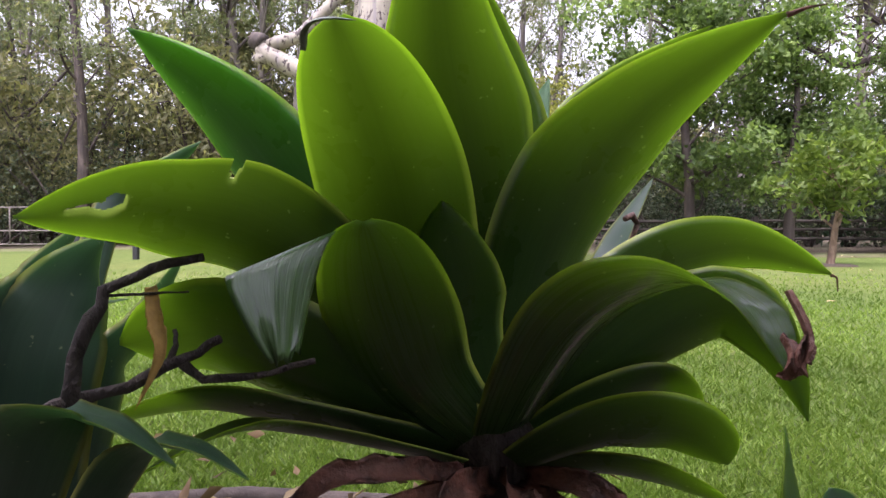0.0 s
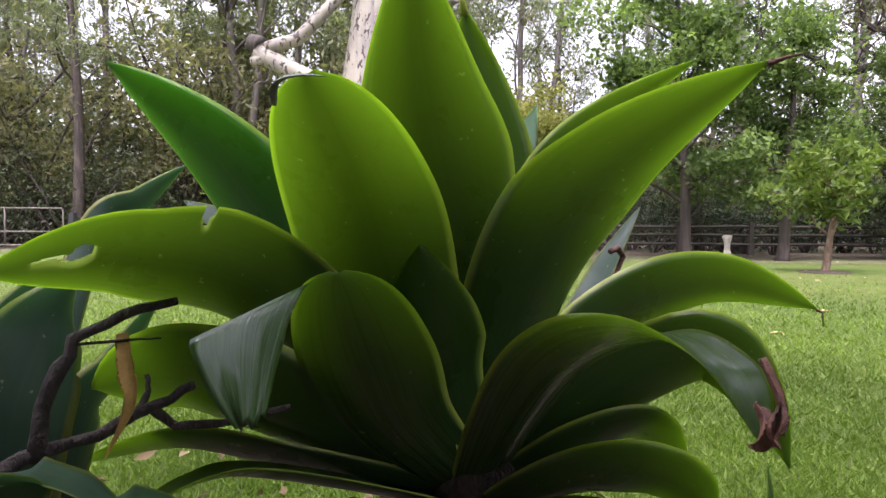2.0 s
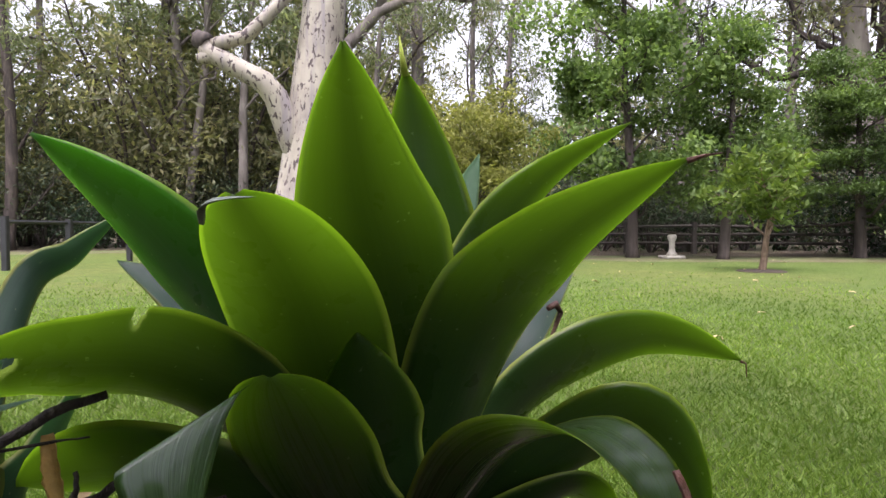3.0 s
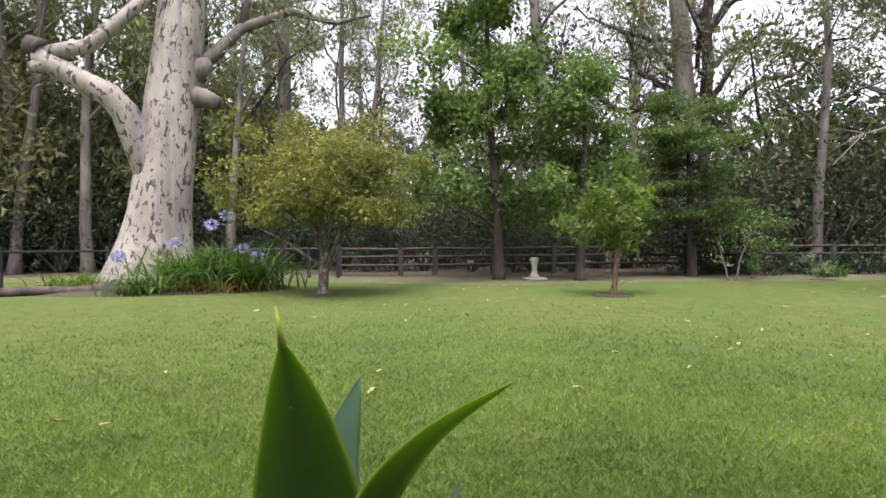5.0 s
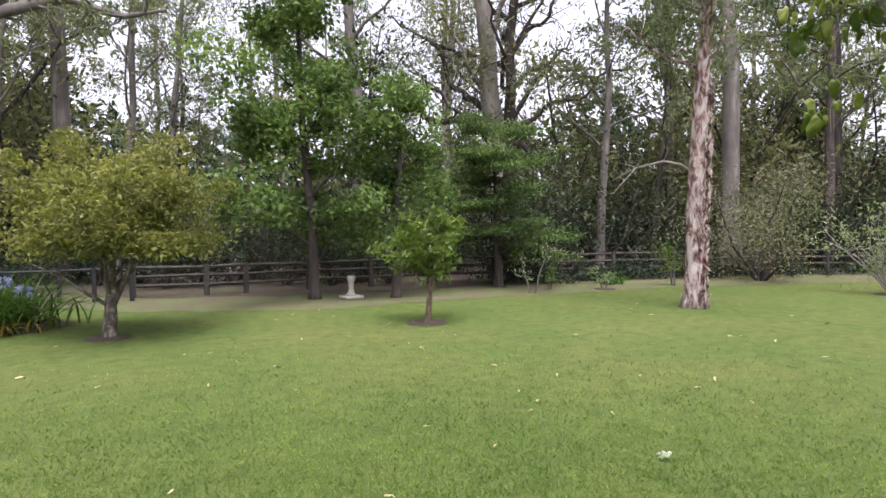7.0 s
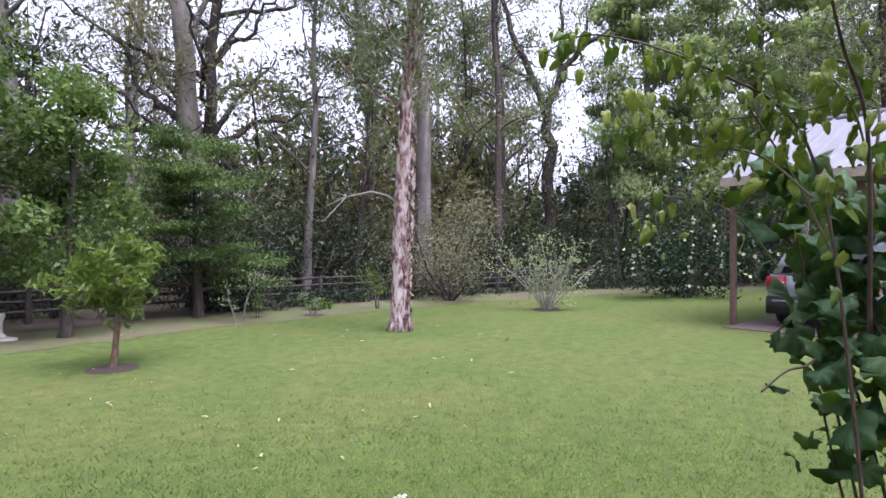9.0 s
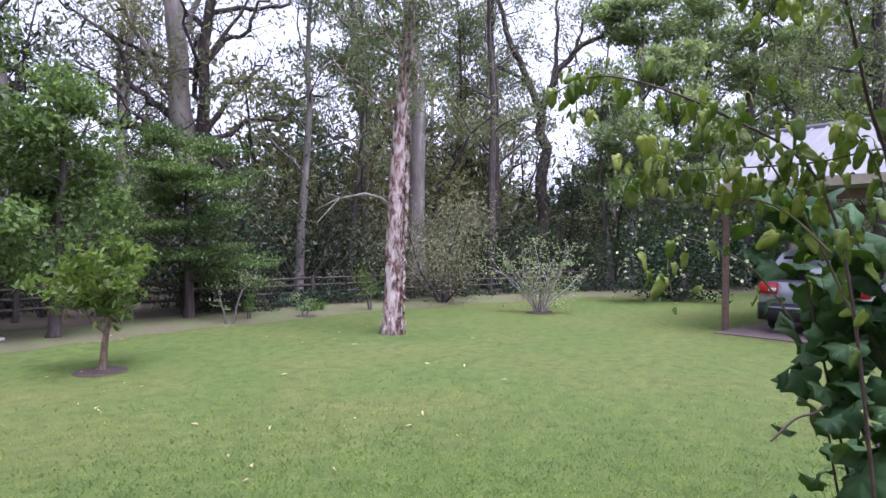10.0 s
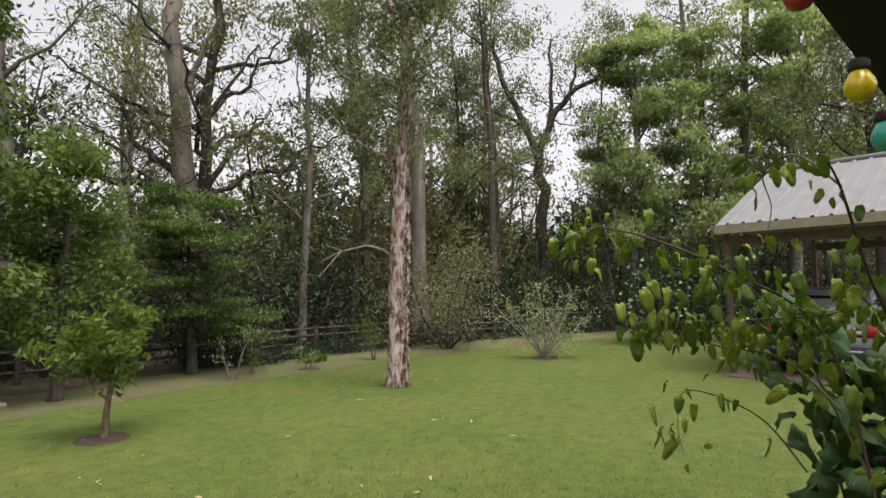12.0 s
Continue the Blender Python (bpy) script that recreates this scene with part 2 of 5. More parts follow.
AGAVE_WET = succulent("wet_agave_leaf", (0.024, 0.06, 0.015), (0.040, 0.088, 0.021), (0.46, 0.54, 0.07), 0.72, 0.3, wet=0.75)
# lighter copy of the blue leaf, with front skylight put into its colour
AGAVE_SKYLIT = succulent("agave_skylit_leaf", (0.09, 0.17, 0.10), (0.13, 0.22, 0.13), (0.3, 0.34, 0.12), 0.4, 0.5, (0.4, 0.75, 0.35), 0.05, 0.1)
AGAVE_BLUE = succulent("agave_blue_leaf", (0.022, 0.05, 0.032), (0.036, 0.075, 0.045), (0.34, 0.34, 0.07), 0.5, 0.5, (0.4, 0.75, 0.3), 0.09)
DRY_LEAF = plain("dry_agave_leaf", (0.13, 0.055, 0.036), 0.6, 0, 0.85, 45, 0.9)
YELLOW_DRY = plain("yellow_dry_leaf", (0.36, 0.22, 0.05), 0.7, 0, 0.5, 30, 0.5)
STICK = bark("stick_bark", (0.014, 0.010, 0.009), (0.035, 0.026, 0.022), (0.09, 0.07, 0.06), 60, 0.5, 0.8)
FENCE_WOOD = plain("weathered_fence", (0.05, 0.042, 0.035), 0.9, 0, 0.5, 6, 0.4)
RAIL_BLACK = plain("black_rail", (0.018, 0.018, 0.02), 0.5, 0, 0.3, 8, 0.1)
CONCRETE = plain("pale_concrete", (0.38, 0.355, 0.30), 0.85, 0, 0.3, 12, 0.4)
PAVER = plain("brown_paving", (0.11, 0.08, 0.07), 0.85, 0, 0.3, 5, 0.3)
TIN = plain("tin_roof", (0.2, 0.2, 0.205), 0.5, 0.1, 0.12, 3, 0.05)
TIMBER = plain("brown_timber", (0.11, 0.07, 0.05), 0.8, 0, 0.35, 9, 0.3)
TIMBER_TAN = plain("tan_fascia", (0.27, 0.23, 0.17), 0.7, 0, 0.2, 5, 0.1)
EAVE_DARK = plain("dark_eave", (0.028, 0.02, 0.016), 0.7, 0, 0.4, 9, 0.2)
WORN = material("worn_grass", build_worn)
SOIL = plain("dark_soil", (0.05, 0.036, 0.026), 0.95, 0, 0.5, 20, 0.8)
WALL_PAINT = plain("house_wall", (0.30, 0.26, 0.22), 0.8, 0, 0.1, 4, 0.1)


# ---- mesh helpers ----
class Geo:
    def __init__(self):
        self.v, self.f, self.uv = [], [], []

    def tube(self, pts, radii, sides=8, cap=True):
        pts = [Vector(p) for p in pts]
        first = len(self.v)
        side = Vector((1, 0, 0))
        for i, p in enumerate(pts):
            d = (pts[min(i + 1, len(pts) - 1)] - pts[max(i - 1, 0)]).normalized()
            side = (side - d * side.dot(d))
            if side.length < 1e-4:
                side = d.orthogonal()
            side.normalize()
            up = d.cross(side)
            for k in range(sides):
                a = 2 * math.pi * k / sides
                self.v.append(p + (side * math.cos(a) + up * math.sin(a)) * radii[i])
        for i in range(len(pts) - 1):
            for k in range(sides):
                a, b = first + i * sides + k, first + i * sides + (k + 1) % sides
                self.f.append((a, b, b + sides, a + sides))
        if cap:
            self.f.append(tuple(range(first + sides - 1, first - 1, -1)))
            self.f.append(tuple(range(len(self.v) - sides, len(self.v))))
        return self

    def box(self, lo, hi, bevel=0.0):
        x0, y0, z0 = lo
        x1, y1, z1 = hi
        o = len(self.v)
        c = bevel
        ring = [(x0 + c, y0), (x1 - c, y0), (x1, y0 + c), (x1, y1 - c), (x1 - c, y1), (x0 + c, y1), (x0, y1 - c), (x0, y0 + c)] if c else [(x0, y0), (x1, y0), (x1, y1), (x0, y1)]
        n = len(ring)
        for z in (z0, z1):
            self.v += [Vector((x, y, z)) for x, y in ring]
        self.f += [(o + k, o + (k + 1) % n, o + n + (k + 1) % n, o + n + k) for k in range(n)]
        self.f += [tuple(range(o + n - 1, o - 1, -1)), tuple(range(o + n, o + 2 * n))]
        return self

    def lathe(self, profile, sides=16, centre=(0, 0, 0)):
        c = Vector(centre)
        return self.tube([c + Vector((0, 0, z)) for r, z in profile], [r for r, z in profile], sides)


def solid(name, geo, mat, parent=None, label="", smooth=True):
    me = bpy.data.meshes.new(name)
    me.from_pydata([tuple(v) for v in geo.v], [], geo.f)
    if geo.uv:
        layer = me.uv_layers.new(name="uv")
        idx = np.zeros(len(me.loops), dtype=np.int32)
        me.loops.foreach_get("vertex_index", idx)
        layer.data.foreach_set("uv", np.array(geo.uv, dtype=np.float32)[idx].ravel())
    me.materials.append(mat)
    if smooth:
        me.polygons.foreach_set("use_smooth", [True] * len(me.polygons))
    me.update()
    ob = new(name, me)
    if parent:
        ob.parent = parent
    if label:
        tagged(ob, label)
    return ob


def thing(name, place, label, category, group="", kind="", turn=0.0):
    ob = new(name)
    ob.matrix_world = pose(*place, 0, 0, turn)
    ob.empty_display_size = 0.1
    return tagged(ob, label, category, group, kind)


def cards(name, centres, axes, length, width, mat, parent=None, label="", fold=0.25, rng=None, shape=0.45, lie=0.0):
    """Many small leaves in one mesh: each a folded kite of two triangles."""
    n = len(centres)
    rng = rng or np.random.default_rng(1)
    d = axes / np.linalg.norm(axes, axis=1, keepdims=True)
    r = rng.normal(size=(n, 3)) + np.array((0, 0, lie))
    s = np.cross(d, r)
    s /= np.linalg.norm(s, axis=1, keepdims=True) + 1e-9
    u = np.cross(s, d)
    ln = (length * rng.uniform(0.65, 1.3, n))[:, None]
    wd = (width * rng.uniform(0.7, 1.25, n))[:, None]
    base = centres - d * ln * 0.5
    tip = centres + d * ln * 0.5
    mid = base + d * ln * shape + u * wd * fold
    v = np.stack([base, mid + s * wd * 0.5, tip, mid - s * wd * 0.5], axis=1).reshape(-1, 3)
    k = np.arange(n) * 4
    tri = np.stack([k, k + 1, k + 2, k, k + 2, k + 3], axis=1).reshape(-1)
    me = bpy.data.meshes.new(name)
    me.vertices.add(n * 4)
    me.vertices.foreach_set("co", v.astype(np.float32).ravel())
    me.loops.add(n * 6)
    me.loops.foreach_set("vertex_index", tri.astype(np.int32))
    me.polygons.add(n * 2)
    me.polygons.foreach_set("loop_start", np.arange(0, n * 6, 3, dtype=np.int32))
    me.materials.append(mat)
    me.update(calc_edges=True)
    ob = new(name, me)
    if parent:
        ob.parent = parent
    if label:
        tagged(ob, label)
    return ob


def limb_path(rng, start, heading, length, steps=5, wander=0.25, lift=0.1):
    p, d, pts = np.array(start, float), np.array(heading, float), [np.array(start, float)]
    d /= np.linalg.norm(d)
    for _ in range(steps):
        d = d + rng.normal(scale=wander, size=3) + np.array((0, 0, lift))
        d /= np.linalg.norm(d)
        p = p + d * length / steps
        pts.append(p.copy())
    return pts


def make_tree(name, place, label, seed, height, radius, fork, limbs, reach, leaves, leaf, mat_bark, mat_leaf,
              clump=0.7, droop=-0.4, rise=0.8, lean=(0, 0), category="tree", group="", crown_low=0.0, twigs=3, crown_label="",
              flat=0.7, sub=True, bend=0.12, base_flare=1.5, lie=0.0, gather=3.5):
    """A tapered trunk, limbs that fork once, and leaves in clumps at the twig ends."""
    rng = np.random.default_rng(seed)
    root = thing(name, place, label, category, group)
    g = Geo()
    steps = 10
    pts, rad, p = [], [], np.array((0.0, 0.0, -0.05))
    drift = np.zeros(2)
    for i in range(steps + 1):
        f = i / steps
        pts.append(p.copy())
        rad.append(radius * ((1 - f) ** 0.8 * 0.88 + 0.12) * (base_flare if i == 0 else 1.0))
        drift = drift * 0.6 + rng.normal(scale=bend, size=2)
        p = p + np.array((lean[0] * height / steps + drift[0] * height / steps, lean[1] * height / steps + drift[1] * height / steps, height / steps))
    pts.insert(1, pts[0] * 0.7 + pts[1] * 0.3)
    rad.insert(1, rad[1] * 1.12)
    g.tube(pts, rad, 10)
    tips = []
    for i in range(limbs):
        f = fork + (1 - fork) * (i + rng.uniform(0, 0.9)) / limbs
        at = f * steps + 1
        k = min(int(at), len(pts) - 2)
        start = pts[k] * (1 - at % 1) + pts[k + 1] * (at % 1)
        a = i * 2.4 + rng.uniform(-0.5, 0.5)
        up = rise * rng.uniform(0.5, 1.4)
        ln = reach * rng.uniform(0.6, 1.15) * (1.15 - 0.6 * f)
        path = limb_path(rng, start, (math.cos(a), math.sin(a), up), ln, 5, 0.22, 0.06)
        r0 = max(0.012, rad[k] * rng.uniform(0.3, 0.5))
        g.tube(path, [r0 * (1 - 0.8 * j / 5) for j in range(6)], 6, False)
        tips += [path[-1], path[-2] * 0.5 + path[-3] * 0.5] if sub else [path[-1]]
        for _ in range(twigs):
            j = rng.integers(2, 6)
            h = rng.normal(size=3)
            h[2] = h[2] * 0.6 + 0.2
            tw = limb_path(rng, path[j], h, ln * rng.uniform(0.25, 0.5), 3, 0.3, 0.05)
            g.tube(tw, [r0 * 0.35, r0 * 0.25, r0 * 0.16, r0 * 0.06], 5, False)
            tips += [tw[-1], tw[-2]]
    solid("trunk", g, mat_bark, root)
    tips = np.array(tips)
    w = rng.uniform(0.1, 1.0, len(tips)) ** gather
    pick = rng.choice(len(tips), leaves, p=w / w.sum())
    off = rng.normal(size=(leaves, 3))
    off *= (rng.uniform(0, 1, leaves) ** 0.42 / np.linalg.norm(off, axis=1))[:, None] * 1.75
    off *= clump * np.array((1, 1, flat)) * rng.uniform(0.6, 1.25, len(tips))[pick][:, None]
    c = tips[pick] + off
    c[:, 2] = np.maximum(c[:, 2], crown_low + rng.uniform(0, 0.4, leaves))
    axes = rng.normal(size=(leaves, 3)) + np.array((0, 0, droop * 2))
    cards("crown", c, axes, leaf[0], leaf[1], mat_leaf, root, crown_label, rng=rng, lie=lie)
    return root


# ---- setting: ground and forest floor ----
def ground_sheet(name, rings, mat, label, z=0.0, wave=0.0):
    """A sheet built of rings of points round the lawn, from the nearest out."""
    g = Geo()
    n = len(rings[0])
    for ring in rings:
        g.v += [Vector((x, y, z + (noise.noise((x * 0.5, y * 0.5, 3)) * wave if wave else 0))) for x, y in ring]
    for i in range(len(rings) - 1):
        g.f += [(i * n + k, (i + 1) * n + k, (i + 1) * n + k + 1, i * n + k + 1) for k in range(n - 1)]
    return tagged(solid(name, g, mat), label, "ground", kind="structure")


lawn_geo = Geo()
ticks = [-3000, -600, -150, -60, -40, -30, -20, -12, -6, 0, 6, 12, 18, 24, 30, 40, 60, 150, 600, 3000]
lawn_geo.v = [Vector((x, y, 0)) for y in ticks for x in ticks]
m_ = len(ticks)
lawn_geo.f = [(j * m_ + i, j * m_ + i + 1, (j + 1) * m_ + i + 1, (j + 1) * m_ + i) for j in range(m_ - 1) for i in range(m_ - 1)]
tagged(solid("ground", lawn_geo, LAWN), "mown green lawn with drier pale patches", "lawn", kind="structure")


def edge_radius(az):
    """Distance from the garden's middle to the forest edge, by compass angle from +y towards +x."""
    xs = [-70, -45, -25, -5, 8, 20, 32, 45, 58, 70, 80, 88, 110, 130]
    rs = [20, 20, 20, 18.5, 15.5, 14.3, 15.0, 16.6, 19.0, 21.8, 24.5, 27, 30, 32]
    return float(np.interp(az, xs, rs))


angles = list(np.linspace(-75, 130, 90))
rings = []
for k in (0.0, 1.0, 4.0, 12.0, 40.0, 150.0):
    ring = []
    for a in angles:
        r = edge_radius(a) + k + (noise.noise((a * 0.15, 0, 0)) * 0.6 if k < 2 else 0)
        ring.append((math.sin(radians(a)) * r, math.cos(radians(a)) * r))
    rings.append(ring)
worn = []
for k in (-2.6, -1.7, -0.8, 0.3):
    worn.append([(math.sin(radians(a)) * (edge_radius(a) + k + noise.noise((a * 0.35, k, 5)) * 0.45), math.cos(radians(a)) * (edge_radius(a) + k + noise.noise((a * 0.35, k, 5)) * 0.45)) for a in angles])
ground_sheet("worn_lawn_edge", worn, WORN, "thin dry brownish grass along the forest edge", 0.006)
ground_sheet("forest_floor", rings, LITTER, "brown leaf litter and low weeds under the trees", 0.012)


# ---- forest ----
def forest_tree(seed, h, r, dark):
    mat = (BARK_GREY, BARK_DARK, BARK_PALE, BARK_GREY)[seed % 4]
    leaf = (GUM_LEAF, GUM_LEAF, GUM_LEAF_WARM, GUM_LEAF)[seed % 4]
    names = ("grey-barked", "dark-barked", "pale-barked", "grey-barked")
    return make_tree("gum_tree", (0, 400, 0), "tall %s gum tree with sparse drooping crown" % names[seed % 4], 100 + seed, h, r, 0.3, 13, h * 0.26,
                     3300, (0.21, 0.066), mat, leaf, clump=h * 0.027, droop=-0.5, rise=0.9, group="forest trees", twigs=3, bend=0.05)


forest = [forest_tree(i, (13, 15, 17, 14, 19, 12)[i], (0.16, 0.19, 0.2, 0.14, 0.24, 0.12)[i], i % 2) for i in range(6)]
rng_f = np.random.default_rng(11)
spots, tries = [], 0
while len(spots) < 104 and tries < 6000:
    tries += 1
    a = rng_f.uniform(-62, 112)
    depth = rng_f.uniform(1.2, 26) if len(spots) > 36 else rng_f.uniform(1.2, 9)
    r = edge_radius(a) + depth
    x, y = math.sin(radians(a)) * r, math.cos(radians(a)) * r
    gap = 3.0 < a < 8.5 and depth > 3 or 68.5 < a < 75.5 or 12 < a < 25 and depth < 14 or 31 < a < 46 and depth < 15
    if gap or any((x - u) ** 2 + (y - v) ** 2 < (2.2 if depth > 6 else 3.4) for u, v in spots):
        continue
    spots.append((x, y))
for i, (x, y) in enumerate(spots):
    src = forest[i % 6 if math.hypot(x, y) > edge_radius(math.degrees(math.atan2(x, y))) + 6 or i % 6 != 2 else 1]
    k = rng_f.uniform(0.8, 1.25)
    m = pose(x, y, 0, 0, 0, rng_f.uniform(0, 360)) @ Matrix.Scale(k, 4)
    t_ = copy_thing(src, m)
    t_.scale = (k, k, k)
for src in forest:
    for o in (*src.children_recursive, src):
        bpy.data.objects.remove(o)


def bush(name, label, seed, h, w, leaves, leaf, mat, group="", stems=7, mat_bark=None, category="shrub", clump=0.28, droop=-0.1, low=0.05, stout=1.0, twigs=3):
    """A many-stemmed shrub: stems from the ground and leaf clumps along them."""
    rng = np.random.default_rng(seed)
    root = thing(name, (0, 300, 0), label, category, group)
    g, tips = Geo(), []
    for i in range(stems):
        a = i * 2.4 + rng.uniform(-0.4, 0.4)
        path = limb_path(rng, (0.06 * math.cos(a), 0.06 * math.sin(a), -0.02), (math.cos(a) * w / h * rng.uniform(0.5, 1.2), math.sin(a) * w / h * rng.uniform(0.5, 1.2), 1), h * rng.uniform(0.7, 1.0), 6, 0.16, 0.02)
        r0 = (0.012 + 0.012 * h) * stout
        g.tube(path, [r0 * (1 - 0.85 * j / 6) for j in range(7)], 6, False)
        tips += path[2:]
        for _ in range(twigs):
            tw = limb_path(rng, path[rng.integers(2, 7)], rng.normal(size=3) + np.array((0, 0, 0.3)), h * 0.22, 3, 0.3, 0)
            g.tube(tw, [r0 * 0.3, r0 * 0.2, r0 * 0.12, r0 * 0.05], 5, False)
            tips += tw[1:]
    solid("stem_frame", g, mat_bark or BARK_DARK, root)
    tips = np.array(tips)
    pick = rng.integers(0, len(tips), leaves)
    c = tips[pick] + rng.normal(size=(leaves, 3)) * clump * h * rng.uniform(0.5, 1.2, len(tips))[pick][:, None] * np.array((1, 1, 0.7))
    c[:, 2] = np.maximum(c[:, 2], low + rng.uniform(0, 0.1, leaves))
    cards("crown", c, rng.normal(size=(leaves, 3)) + np.array((0, 0, droop * 2)), leaf[0], leaf[1], mat, root, rng=rng)
    return root


def place_copy(src, x, y, k=1.0, turn=0.0, label=""):
    t = copy_thing(src, pose(x, y, 0, 0, 0, turn))
    t.scale = (k, k, k)
    if label:
        tagged(t, label)
    return t


def discard(root):
    for o in (*root.children_recursive, root):
        bpy.data.objects.remove(o)


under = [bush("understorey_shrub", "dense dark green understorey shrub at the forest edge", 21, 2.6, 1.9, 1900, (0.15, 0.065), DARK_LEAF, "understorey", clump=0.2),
         bush("understorey_shrub", "grey-green understorey shrub among the trunks", 22, 3.6, 1.8, 1900, (0.16, 0.06), SHADED_LEAF, "understorey", clump=0.18),
         bush("understorey_shrub", "thin olive understorey shrub with bare stems", 23, 2.2, 1.3, 1200, (0.15, 0.055), SHADED_LEAF, "understorey", clump=0.2)]
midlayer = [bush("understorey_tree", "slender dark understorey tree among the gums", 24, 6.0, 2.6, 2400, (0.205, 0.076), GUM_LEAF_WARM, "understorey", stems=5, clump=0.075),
            bush("understorey_tree", "leafy grey-green understorey tree among the gums", 25, 7.5, 2.6, 2400, (0.205, 0.076), SHADED_LEAF, "understorey", stems=4, clump=0.09)]
rng_m = np.random.default_rng(6)
for i in range(64):
    a = -60 + 172 * (i + rng_m.uniform(0, 1)) / 64
    if 36 < a < 44 and i % 2 or 13 < a < 23:
        continue
    r = edge_radius(a) + rng_m.uniform(4.5, 18)
    place_copy(midlayer[i % 2], math.sin(radians(a)) * r, math.cos(radians(a)) * r, rng_m.uniform(0.7, 1.15), rng_m.uniform(0, 360))
for i in range(24):
    a = -58 + 58 * (i + rng_m.uniform(0, 1)) / 24
    r = edge_radius(a) + rng_m.uniform(3, 9)
    place_copy(midlayer[0], math.sin(radians(a)) * r, math.cos(radians(a)) * r, rng_m.uniform(0.95, 1.6), rng_m.uniform(0, 360))
for a, deep, k in ((-21, 6, 1.9), (-17, 9, 2.1), (-13, 5, 1.7), (-10, 8, 2.0), (-6, 6, 1.8), (-2, 9, 1.9), (49, 5, 1.4), (54, 6, 1.6), (60, 5, 1.4), (63, 9, 1.7), (66.5, 7, 1.4)):
    r = edge_radius(a) + deep
    place_copy(midlayer[0], math.sin(radians(a)) * r, math.cos(radians(a)) * r, k, a * 37)
for u in midlayer:
    discard(u)
rng_u = np.random.default_rng(5)
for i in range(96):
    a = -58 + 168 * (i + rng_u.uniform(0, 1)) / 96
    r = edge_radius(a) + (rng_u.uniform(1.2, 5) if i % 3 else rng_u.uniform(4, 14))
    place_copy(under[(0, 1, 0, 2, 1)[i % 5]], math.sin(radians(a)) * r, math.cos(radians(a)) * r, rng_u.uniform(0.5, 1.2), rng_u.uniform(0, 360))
for u in under:
    discard(u)

# far woods behind everything, one ring of leafy mass
rng_b = np.random.default_rng(8)
nb = 34000
ab = np.radians(rng_b.uniform(-75, 122, nb))
rb = rng_b.uniform(50, 75, nb)
hb = rng_b.beta(1.0, 1.5, nb) * (10.5 + 2 * np.sin(ab * 9) + 1.5 * np.sin(ab * 23 + 1))
cards("far_woods", np.stack([np.sin(ab) * rb, np.cos(ab) * rb, hb], 1), rng_b.normal(size=(nb, 3)), 1.3, 0.6, DARK_LEAF, rng=rng_b)
tagged(bpy.data.objects["far_woods"], "distant grey-green eucalypt woods", "woods", kind="stuff")


